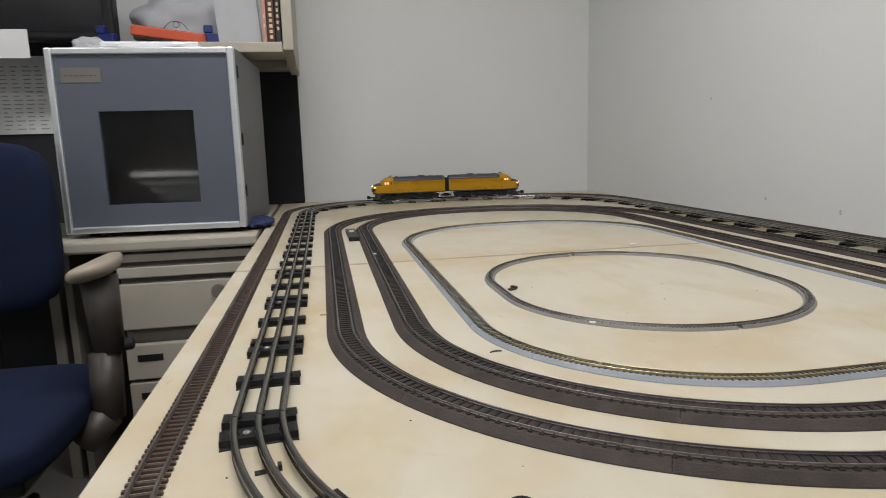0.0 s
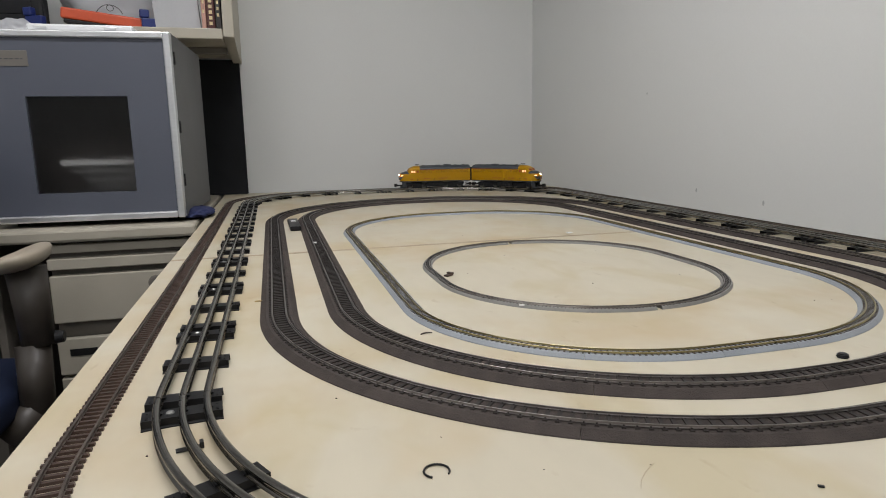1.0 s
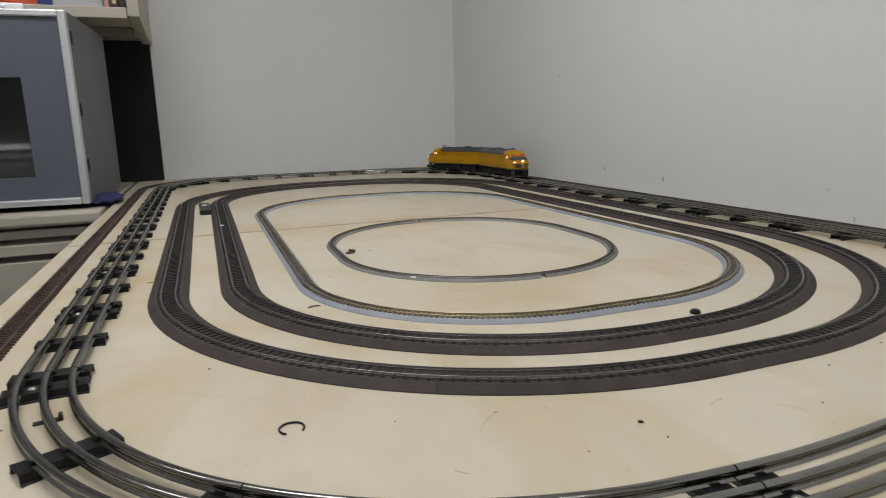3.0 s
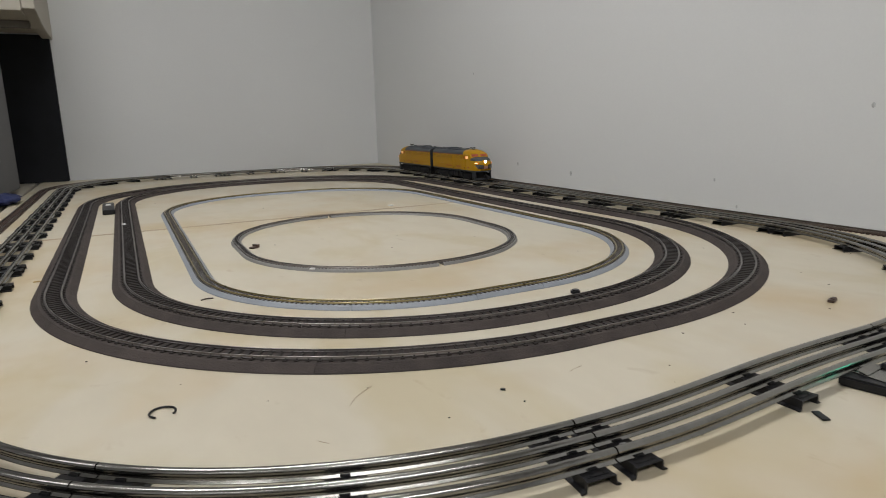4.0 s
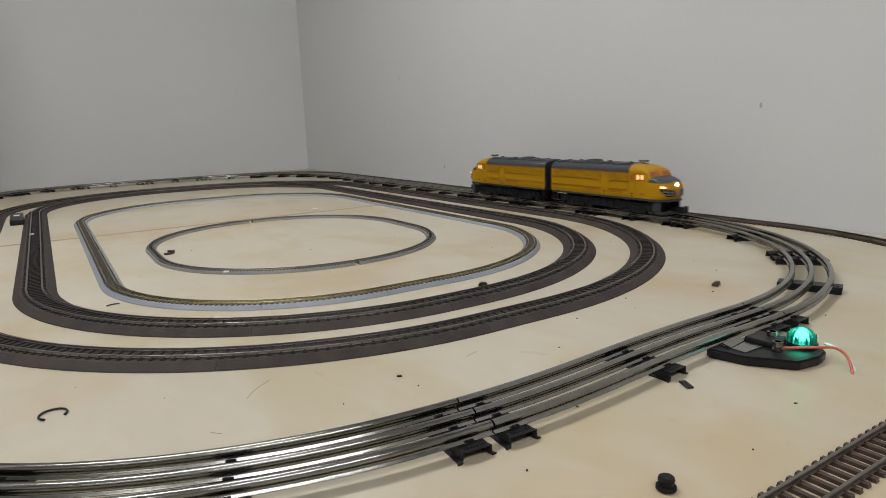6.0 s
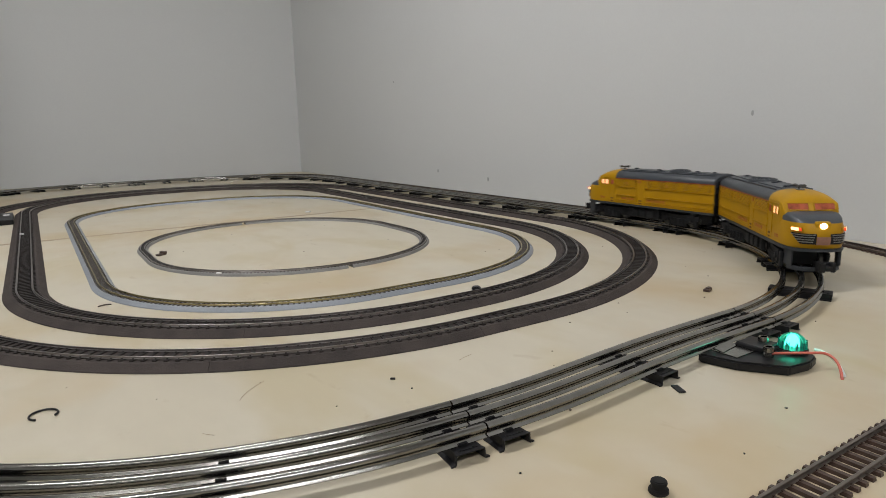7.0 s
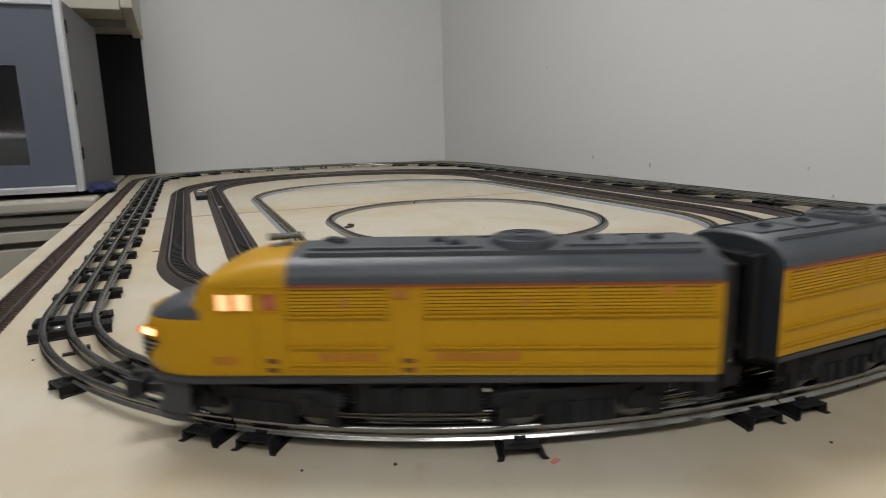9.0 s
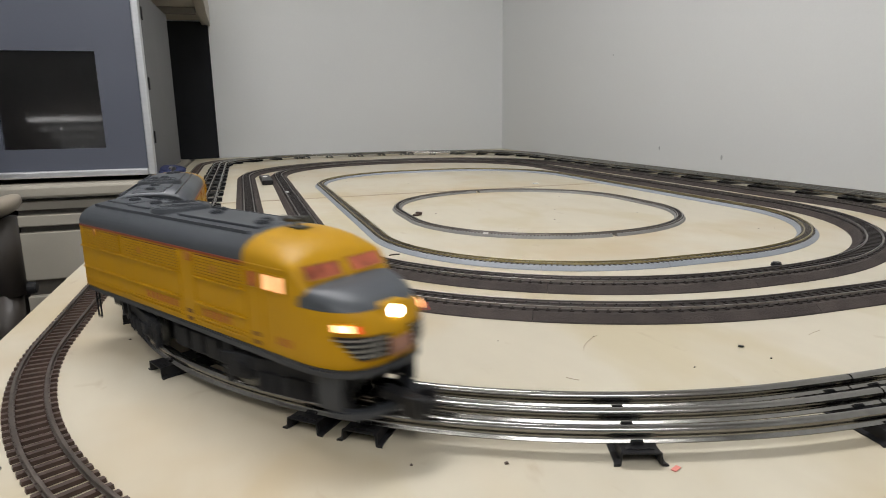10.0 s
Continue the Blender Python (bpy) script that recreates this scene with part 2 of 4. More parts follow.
# ---- the loops of track, as lines on the table ----
class Loop:
    """A rounded oblong, run clockwise from the near end of its straight at x0. r: its bends' radius, or those of the far x0, far x1, near x1 and near x0 bends."""

    def __init__(self, x0, x1, y0, y1, r):
        self.r = r = r if isinstance(r, tuple) else (r,) * 4
        self.spots = ((x0, y0 + r[3]), (x0 + r[0], y1), (x1, y1 - r[1]), (x1 - r[2], y0))
        self.hubs = ((x0 + r[0], y1 - r[0]), (x1 - r[1], y1 - r[1]), (x1 - r[2], y0 + r[2]), (x0 + r[3], y0 + r[3]))
        q = [math.pi / 2 * v for v in r]
        self.steps = [y1 - y0 - r[0] - r[3], q[0], x1 - x0 - r[0] - r[1], q[1], y1 - y0 - r[1] - r[2], q[2], x1 - x0 - r[2] - r[3], q[3]]
        self.length = sum(self.steps)

    def at(self, s, off=0.0):
        """Place and heading at s metres; off: metres to the outside."""
        s %= self.length
        for i, d in enumerate(self.steps):
            if s < d or i == 7:
                break
            s -= d
        side = i // 2
        head = math.pi / 2 - side * math.pi / 2
        if i % 2 == 0:
            px, py = self.spots[side]
            px, py = px + s * math.cos(head), py + s * math.sin(head)
        else:
            (cx, cy), r = self.hubs[side], self.r[side]
            a = math.pi - side * math.pi / 2 - s / r
            px, py, head = cx + r * math.cos(a), cy + r * math.sin(a), head - s / r
        return px - off * math.sin(head), py + off * math.cos(head), head

    def cuts(self, s0, s1, step_arc=0.012, step_line=0.25):
        """Distances from s0 to s1, close together in the bends."""
        out, s = [s0], s0
        marks, base = [], 0.0
        for k in range(-1, 3):
            base = k * self.length
            for d in self.steps:
                marks.append(base)
                base += d
        while s < s1 - 1e-6:
            nxt = min((m for m in marks if m > s + 1e-6), default=s1)
            mid = (s + min(nxt, s1)) / 2 % self.length
            i, d = 0, mid
            while d > self.steps[i]:
                d -= self.steps[i]
                i += 1
            end = min(nxt, s1)
            n = max(1, math.ceil((end - s) / (step_arc if i % 2 else step_line)))
            out += [s + (end - s) * (j + 1) / n for j in range(n)]
            s = end
        return out


class BowedLoop(Loop):
    """A loop whose near side bows out a little at a joint, as loosely laid track does."""

    def at(self, s, off=0.0):
        px, py, head = super().at(s, off)
        if py < 1.0:
            u = (px - 0.27) / 0.135
            g = 0.0135 * math.exp(-u * u)
            slope = 2 * u / 0.135 * g
            py -= g
            head = math.atan2(math.sin(head) + slope * math.cos(head), math.cos(head))
        return px, py, head

    def cuts(self, s0, s1, step_arc=0.012, step_line=0.025):
        return super().cuts(s0, s1, step_arc, step_line)


def sweep(bm, loop, s0, s1, profile, closed=False):
    """Carries a closed outline of (offset, height) along a loop."""
    rows = []
    cuts = loop.cuts(s0, s1)
    if closed:
        cuts = cuts[:-1]
    for s in cuts:
        rows.append([bm.verts.new((*loop.at(s, o)[:2], z)) for o, z in profile])
    n = len(profile)
    for a, b in zip(rows, rows[1:] + rows[:1] if closed else rows[1:]):
        for i in range(n):
            bm.faces.new((a[i], a[(i + 1) % n], b[(i + 1) % n], b[i]))
    if not closed:
        for row in (rows[0][::-1], rows[-1]):
            bm.faces.new([bm.verts.new(v.co) for v in row])
    bmesh.ops.recalc_face_normals(bm, faces=bm.faces)
    return bm


O_LOOP = BowedLoop(-0.184, 0.993, 0.203, 2.64, (0.36, 0.48, 0.435, 0.371))
HO_OUTER = Loop(-0.100, 0.908, 0.363, 2.255, (0.457, 0.457, 0.470, 0.457))
HO_INNER = Loop(-0.012, 0.807, 0.445, 2.175, (0.381, 0.381, 0.395, 0.381))
N_LOOP = Loop(0.074, 0.735, 0.534, 1.79, (0.29, 0.29, 0.300, 0.268))
OVAL = Loop(0.155, 0.612, 0.704, 1.245, 0.225)
BROWN = Loop(-0.256, 1.092, 0.030, 2.79, (0.40, 0.40, 0.457, 0.457))

# ---- the room ----
BACK, RIGHT = 2.87, 1.13
for name, c, m, label in (
        ("wall_back", (-3.2, BACK, -0.75, RIGHT + 0.1, BACK + 0.1, 1.9), WALL, "off-white painted wall at the table's end"),
        ("wall_right", (RIGHT, -3.2, -0.75, RIGHT + 0.1, BACK, 1.9), WALL, "off-white painted wall along the table"),
        ("wall_left", (-3.3, -3.2, -0.75, -3.2, BACK, 1.9), WALL, "off-white painted wall across the room"),
        ("wall_front", (-3.2, -3.3, -0.75, RIGHT + 0.1, -3.2, 1.9), WALL, "off-white painted wall opposite the table"),
        ("floor", (-3.3, -3.3, -0.85, RIGHT + 0.1, BACK + 0.1, -0.75), FLOOR, "dark smooth office floor covering"),
        ("ceiling", (-3.3, -3.3, 1.9, RIGHT + 0.1, BACK + 0.1, 2.0), CEILING, "plain white office ceiling")):
    tagged(box_part(name, None, m, c), label, name.split("_")[0], kind="structure")

for x, y, watts in LAMPS:
    fixture = tagged(empty("ceiling_light", pose(x, y, 1.9)), "white fluorescent ceiling light with a flat diffuser", "lamp", "ceiling lights")
    frame_bm = bmesh.new()
    for a, b, c, d in ((-0.63, -0.18, 0.63, -0.15), (-0.63, 0.15, 0.63, 0.18), (-0.63, -0.15, -0.6, 0.15), (0.6, -0.15, 0.63, 0.15)):
        box(frame_bm, a, b, -0.05, c, d, -0.001, 0.002)
    part("frame", frame_bm, WHITE_PLASTIC, fixture)
    box_part("diffuser", fixture, DIFFUSER, (-0.598, -0.148, -0.03, 0.598, 0.148, -0.02))

for y, z, r in ((1.62, 0.058, 0.006), (0.86, 0.062, 0.004), (0.80, 0.010, 0.004), (1.35, 0.045, 0.007), (0.55, 0.21, 0.005), (1.9, 0.36, 0.004)):
    mark = part("wall_mark", cyl(bmesh.new(), r, r * 0.7, (RIGHT - 0.0002, y, z), (RIGHT - 0.0012, y, z), 12), SMUDGE)
    mark.scale = (1, 0.6, 1)
    mark.location.y = y * 0.4
    tagged(mark, "small grey scuff mark on the wall", "wall mark", kind="structure")

# ---- the table ----
table = tagged(empty("train_table", pose(0, 0, -0.75)), "long bare plywood table with a seam across its top", "table")
for a, b in ((-0.42, 1.2965), (1.2995, 2.862)):
    box_part("tabletop", table, PLY, (-0.300, a, 0.728, RIGHT - 0.004, b, 0.75), 0.0012, "pale plywood sheet with yellow stains")
box_part("seam_strip", table, SEAM, (-0.299, 1.2915, 0.7499, RIGHT - 0.005, 1.3045, 0.7503), 0, "thin brown filled seam")
for a, b in ((-0.40, -0.36), (1.28, 1.32), (2.80, 2.84)):
    box_part("crossbeam", table, PINE, (-0.25, a, 0.63, RIGHT - 0.05, b, 0.728), 0.002)
for x in (-0.22, RIGHT - 0.12):
    for y in (-0.38, 1.30, 2.80):
        box_part("leg", table, PINE, (x - 0.03, y - 0.03, 0, x + 0.03, y + 0.03, 0.63), 0.002)


# ---- track ----
def shifted(profile, off, up=0.0):
    return [(o + off, z + up) for o, z in profile]


def ring(name, loop, profile, material, parent, s0=0.0, s1=None, label="", smooth=False):
    return part(name, sweep(bmesh.new(), loop, s0, loop.length if s1 is None else s1, profile, s1 is None), material, parent, label, smooth)


def tabs(bm, y, z):
    """Bent tabs that hold a rail at y on its tie."""
    for side in (-1, 1):
        box(bm, -0.003, y + side * 0.0032 - 0.0006, z, 0.003, y + side * 0.0032 + 0.0006, z + 0.0022)
        box(bm, -0.003, y + side * 0.0032 - 0.0012, z + 0.0016, 0.003, y + side * 0.002 + 0.0006, z + 0.0024)
    return bm


TUBE = [(-0.0031, 0.0073), (0.0031, 0.0073), (0.0031, 0.0078), (0.0011, 0.0084), (0.0010, 0.0108), (0.0024, 0.0117), (0.0030, 0.0131), (0.0027, 0.0144), (0.0017, 0.0154), (0.0006, 0.0158),
        (-0.0006, 0.0158), (-0.0017, 0.0154), (-0.0027, 0.0144), (-0.0030, 0.0131), (-0.0024, 0.0117), (-0.0010, 0.0108), (-0.0011, 0.0084), (-0.0031, 0.0078)]


def pressed_tie():
    """The mesh of a pressed steel tie: an open channel with lips, flared ends and rail tabs."""
    bm = bmesh.new()
    w, h, n = 0.0126, 0.0066, 0.0315
    outline = [(-w, 0.0), (-w + 0.003, 0.0), (-w + 0.0036, 0.0008), (-w + 0.004, h), (w - 0.004, h), (w - 0.0036, 0.0008), (w - 0.003, 0.0), (w, 0.0), (w, 0.0009), (w - 0.0028, 0.0016), (w - 0.0032, h + 0.0006),
               (-w + 0.0032, h + 0.0006), (-w + 0.0028, 0.0016), (-w, 0.0009)]
    rows = []
    for y, k in ((-n, 1.08), (-n + 0.003, 1.0), (-0.012, 0.97), (0.012, 0.97), (n - 0.003, 1.0), (n, 1.08)):
        rows.append([bm.verts.new((x * k, y, z + 0.0001)) for x, z in outline])
    for a, b in zip(rows, rows[1:]):
        for i in range(len(outline)):
            j = (i + 1) % len(outline)
            bm.faces.new((a[i], b[i], b[j], a[j]))
    bm.faces.new(rows[0])
    bm.faces.new(rows[-1][::-1])
    bmesh.ops.recalc_face_normals(bm, faces=bm.faces)
    for y in (-0.0196, 0, 0.0196):
        tabs(bm, y, h)
    box(bm, -0.0075, -0.0045, h, 0.0075, 0.0045, h + 0.0008)
    for y in (-0.0272, 0.0272):
        for x in (-0.0045, 0.0045):
            cyl(bm, 0.0013, 0.0009, (x, y, h + 0.0004), (x, y, h + 0.0014), 8)
        box(bm, -0.0070, y - 0.0012, h + 0.0005, 0.0070, y + 0.0012, h + 0.0011)
    me = bpy.data.meshes.new("tie")
    bm.to_mesh(me)
    bm.free()
    me.materials.append(BLACK)
    return me


O_LOOP_TIE = pressed_tie()
screw_bm = cyl(cyl(bmesh.new(), 0.0036, 0.0034, (0, 0, 0.0070), (0, 0, 0.0082), 16), 0.0032, 0.0018, (0, 0, 0.0082), (0, 0, 0.0092), 16)
SCREW = [bpy.data.meshes.new("screw")]
screw_bm.to_mesh(SCREW[0])
screw_bm.free()
SCREW[0].materials.append(CHROME)


def o_section(s0, s1, bend):
    """One length of three-rail track, with a tie at each end and one between."""
    label = ("curved" if bend else "straight") + " tinplate track section, three steel rails on black ties"
    sec = tagged(empty("train_track"), label, "train track", "sections of the big three-rail loop")
    gap = 0.0006
    for off in (-0.0196, 0.0, 0.0196):
        ring("rail", O_LOOP, shifted(TUBE, off), STEEL, sec, s0 + gap, s1 - gap, smooth=True)
    for s in (s0 + 0.0165, (s0 + s1) / 2, s1 - 0.0165):
        x, y, h = O_LOOP.at(s)
        tie = new("tie", O_LOOP_TIE)
        tie.parent = sec
        tie.matrix_basis = pose(x, y, 0, 0, 0, math.degrees(h))
    if SCREW:
        x, y, h = O_LOOP.at(s1 - 0.0165, 0.0095)
        head = new("screw", SCREW[0])
        head.parent = sec
        head.matrix_basis = pose(x, y, 0, 0, 0, 20)
    return sec


# section ends, back from the near bend
ends = [O_LOOP.length - 0.0245]
for d in (0.301, 0.301, 0.344, 0.312, 0.312):
    ends.append(ends[-1] - d)
rest = round((ends[-1] + 0.0245) / 0.225)
ends += [ends[-1] - (ends[-1] + 0.0245) * (k + 1) / rest for k in range(rest)]
for s1, s0 in zip(ends, ends[1:]):
    o_section(s0, s1, abs(O_LOOP.at(s0 + 0.01)[2] - O_LOOP.at(s1 - 0.01)[2]) > 0.1)


def rail_shape(head, foot, z0, z1):
    return [(-foot, z0), (foot, z0), (foot, z0 + 0.0003), (head * 0.4, z0 + 0.0006), (head * 0.4, z1 - 0.0008), (head, z1 - 0.0006), (head, z1 - 0.0001), (head * 0.7, z1),
            (-head * 0.7, z1), (-head, z1 - 0.0001), (-head, z1 - 0.0006), (-head * 0.4, z1 - 0.0008), (-head * 0.4, z0 + 0.0006), (-foot, z0 + 0.0003)]


def tie_mesh(name, w, half, z0, z1, material, spike=None):
    bm = bmesh.new()
    b = 0.0003
    lo = [bm.verts.new(p) for p in ((-w, -half, z0), (w, -half, z0), (w, half, z0), (-w, half, z0))]
    up = [bm.verts.new(p) for p in ((-w + b, -half + b, z1), (w - b, -half + b, z1), (w - b, half - b, z1), (-w + b, half - b, z1))]
    bm.faces.new(up)
    for i in range(4):
        bm.faces.new((lo[i], lo[(i + 1) % 4], up[(i + 1) % 4], up[i]))
    if spike:
        for y in (-spike - 0.0014, -spike + 0.0014, spike - 0.0014, spike + 0.0014):
            box(bm, -0.0007, y - 0.0005, z1, 0.0007, y + 0.0005, z1 + 0.0006)
    me = bpy.data.meshes.new(name)
    bm.to_mesh(me)
    bm.free()
    me.materials.append(material)
    return me


def joined(name, me, spots, parent, material):
    """Many alike pieces as one mesh."""
    co = np.array([v.co[:] for v in me.vertices])
    faces = [tuple(p.vertices) for p in me.polygons]
    verts, polys = [], []
    for x, y, h in spots:
        c, s = math.cos(h), math.sin(h)
        k = len(verts)
        verts += [(x + c * a - s * b, y + s * a + c * b, z) for a, b, z in co]
        polys += [tuple(k + i for i in f) for f in faces]
    out = bpy.data.meshes.new(name)
    out.from_pydata(verts, [], polys)
    out.materials.append(material)
    ob = new(name, out)
    ob.parent = parent
    return tagged(ob, kind="stuff")


def small_track(name, label, group, loop, bed, rails, tie, pieces, section=0.23):
    """A loop of small two-rail track. bed: half width, half top width, height and material; rails: half gauge, profile, material; tie: mesh, spacing; pieces: how many ties are parts."""
    thing = tagged(empty(name), label, "model track", group)
    if bed:
        w, top, h, m = bed
        outline = [(-w, 0.0002), (w, 0.0002), (w - 0.0006, 0.0012), (top + 0.0008, h - 0.0006), (top, h), (-top, h), (-top - 0.0008, h - 0.0006), (-w + 0.0006, 0.0012)]
        s = 0.0
        for d in loop.steps:
            n = max(1, round(d / section))
            for k in range(n):
                if d > 0.01:
                    ring("roadbed", loop, outline, m, thing, s + d * k / n + 0.0002, s + d * (k + 1) / n - 0.0002)
            s += d
    g, shape, m = rails
    for off in (-g, g):
        ring("rail", loop, shifted(shape, off), m, thing)
    me, step = tie
    n = round(loop.length / step)
    spots = sorted((loop.at(i * loop.length / n) for i in range(n)), key=lambda q: math.hypot(q[0] - 0.1, q[1] + 0.05))
    return thing, me, spots, pieces


HO_TIE = tie_mesh("tie", 0.0020, 0.0132, 0.0062, 0.0078, TIE_DARK, 0.0082)
N_TIE = tie_mesh("tie", 0.0012, 0.0086, 0.0049, 0.0058, TIE_N)
Z_TIE = tie_mesh("tie", 0.0010, 0.0056, 0.0042, 0.0048, TIE_DARK)
BROWN_TIE = tie_mesh("tie", 0.0019, 0.0147, 0.0002, 0.0024, TIE_BROWN, 0.0088)
TRACKS = [
    small_track("roadbed_track", "dark grey roadbed track loop with dull steel rails", "two dark roadbed loops", HO_OUTER, (0.0245, 0.0165, 0.0066, ROADBED), (0.0088, rail_shape(0.0005, 0.0012, 0.0078, 0.0102), RAIL_HO), (HO_TIE, 0.0098), 300),
    small_track("roadbed_track", "dark grey roadbed track loop with dull steel rails", "two dark roadbed loops", HO_INNER, (0.0245, 0.0165, 0.0066, ROADBED), (0.0088, rail_shape(0.0005, 0.0012, 0.0078, 0.0102), RAIL_HO), (HO_TIE, 0.0098), 300),
    small_track("grey_roadbed_track", "narrow track loop on blue-grey plastic roadbed, brassy rails", "", N_LOOP, (0.0138, 0.0092, 0.0050, ROADBED_GREY), (0.0049, rail_shape(0.0006, 0.0009, 0.0058, 0.0076), RAIL_N), (N_TIE, 0.0062), 0, 0.16),
    small_track("tiny_track", "smallest track oval on thin grey-brown roadbed", "", OVAL, (0.0088, 0.0062, 0.0043, ROADBED_PALE), (0.0036, rail_shape(0.0005, 0.0008, 0.0048, 0.0064), RAIL_HO), (Z_TIE, 0.005), 0, 0.12),
    small_track("sectional_track", "brown plastic tie track loop laid along the table edge", "", BROWN, None, (0.0092, rail_shape(0.0010, 0.0016, 0.0024, 0.0054), RAIL_BROWN), (BROWN_TIE, 0.0088), 300)]

# joiner on the brown track where two lengths meet
joiner = tagged(empty("rail_joiner", pose(-0.235, 0.285, 0)), "small dull metal joiner beside brown track", "track part")
box_part("plate", joiner, RAIL_BROWN, (-0.010, -0.004, 0.0002, 0.004, 0.004, 0.0016), 0.0004)

terminal = tagged(empty("terminal_box", pose(-0.050, 1.70, 0, 0, 0, 1)), "flat dark grey track terminal box with a painted pale highlight", "terminal box")
box_part("case", terminal, BLACK_PLASTIC, (-0.0135, -0.085, 0.0002, 0.0135, 0.085, 0.012), 0.002)
# white plate that paints a bright highlight on the case
box_part("label_plate", terminal, PAPER, (-0.006, 0.015, 0.012, 0.006, 0.04, 0.0126), 0.0002)


# ---- the signal lamp at the track ----
def dome(bm, cx, cy, z0, r, h, lobes=18, m=12):
    rows = []
    for j in range(m + 1):
        a = math.pi / 2 * j / m
        rows.append([bm.verts.new((cx + (r * (1 - 0.15 * (i % 2))) * math.cos(a) * math.cos(2 * math.pi * i / (2 * lobes)), cy + (r * (1 - 0.15 * (i % 2))) * math.cos(a) * math.sin(2 * math.pi * i / (2 * lobes)), z0 + h * math.sin(a))) for i in range(2 * lobes)] if j < m else [bm.verts.new((cx, cy, z0 + h))])
    for a, b in zip(rows, rows[1:]):
        for i in range(2 * lobes):
            j = (i + 1) % (2 * lobes)
            bm.faces.new((a[i], a[j], b[j], b[i]) if len(b) > 1 else (a[i], a[j], b[0]))
    return bm


def prism(points, z0, z1, bevel=0.001):
    bm = bmesh.new()
    f = bm.faces.new([bm.verts.new((x, y, z0)) for x, y in points])
    top = bmesh.ops.extrude_face_region(bm, geom=[f])
    bmesh.ops.translate(bm, verts=[v for v in top["geom"] if isinstance(v, bmesh.types.BMVert)], vec=(0, 0, z1 - z0))
    bmesh.ops.recalc_face_normals(bm, faces=bm.faces)
    if bevel:
        bmesh.ops.bevel(bm, geom=bm.edges[:], offset=bevel, segments=2, affect="EDGES")
    return bm


def wire(name, points, radius, material, parent=None, label=""):
    """A round wire through the points."""
    cu = bpy.data.curves.new(name, "CURVE")
    cu.dimensions, cu.bevel_depth, cu.bevel_resolution = "3D", radius, 3
    sp = cu.splines.new("NURBS")
    sp.points.add(len(points) - 1)
    for p, q in zip(sp.points, points):
        p.co = (*q, 1)
    sp.use_endpoint_u, sp.order_u = True, 4
    cu.materials.append(material)
    tmp = new(name, cu)
    me = bpy.data.meshes.new_from_object(tmp.evaluated_get(bpy.context.evaluated_depsgraph_get()))
    bpy.data.objects.remove(tmp)
    bpy.data.curves.remove(cu)
    ob = new(name, me)
    if parent:
        ob.parent = parent
    if label:
        ob["label"] = label
    return ob


LX, LY = 0.524, 0.138
signal = tagged(empty("track_lamp", pose(LX, LY, 0, 0, 0, 0)), "black track connector with a lit ribbed green lens", "lamp")
part("base", prism([(-0.066, 0.042), (-0.058, 0.012), (-0.036, -0.018), (-0.012, -0.022), (0.004, -0.018), (0.0132, -0.004), (0.0135, 0.016), (0.006, 0.032), (-0.03, 0.044)], 0.0002, 0.008, 0.0015), BLACK_PLASTIC, signal)
box_part("contact_block", signal, BLACK_PLASTIC, (-0.026, 0.010, 0.0081, -0.002, 0.034, 0.0125), 0.0012)
part("contact_clip", box(bmesh.new(), -0.013, -0.004, 0, 0.013, 0.004, 0.0009, 0.0003, pose(-0.040, 0.034, 0.0100, 14, 0, 8)), STEEL, signal, "bent bright metal contact clip")
part("socket", cyl(bmesh.new(), 0.0128, 0.0124, (0, 0, 0.004), (0, 0, 0.0115), 32, 0.001), BLACK_PLASTIC, signal)
lens = part("lens", dome(bmesh.new(), 0, 0, 0.0115, 0.0114, 0.0124, 14), GREEN_LENS, signal, "ribbed green lens, lit", smooth=False)
lens.visible_shadow = False
bulb = bmesh.new()
bmesh.ops.create_uvsphere(bulb, u_segments=20, v_segments=12, radius=0.0048)
bmesh.ops.translate(bulb, verts=bulb.verts, vec=(0, 0, 0.0165))
part("bulb", bulb, BULB, signal, "glowing bulb behind the lens", smooth=True).visible_shadow = False
bulb_data = bpy.data.lights.new("signal_bulb_light", "POINT")
bulb_data.energy, bulb_data.color, bulb_data.shadow_soft_size = 0.010, (0.10, 1.0, 0.62), 0.004
new("signal_bulb_light", bulb_data).matrix_basis = pose(LX, LY, 0.0175)
for k in range(12):
    a = 2 * math.pi * (k + 0.5) / 12
    rib = bmesh.new()
    box(rib, 0.0100, -0.0003, 0, 0.0112, 0.0003, 0.0060, 0, pose(0, 0, 0.0118, 0, 0, math.degrees(a)))
    part("lens_rib", rib, LENS_DARK, signal)
box_part("contact_plate", signal, STEEL, (-0.052, 0.016, 0.0081, -0.026, 0.040, 0.0092), 0.0004, "bent bright metal contact plate")
for x, y in ((-0.028, 0.004), (-0.008, 0.020)):
    screw = part("terminal_screw", cyl(cyl(bmesh.new(), 0.0042, 0.0042, (x, y, 0.008), (x, y, 0.0105), 16, 0.0005), 0.0028, 0.0028, (x, y, 0.0105), (x, y, 0.0165), 12), STEEL, signal)
    part("knurled_nut", cyl(bmesh.new(), 0.0046, 0.0042, (x, y, 0.0125), (x, y, 0.0165), 14, 0.0004), STEEL, screw)
wire("red_wire", [(-0.028, 0.003, 0.011), (-0.018, -0.010, 0.013), (-0.004, -0.021, 0.013), (0.006, -0.022, 0.012), (0.004, -0.034, 0.010), (-0.008, -0.043, 0.004), (-0.012, -0.046, -0.004)], 0.0011, RED_WIRE, signal, "red insulated wire into the table")
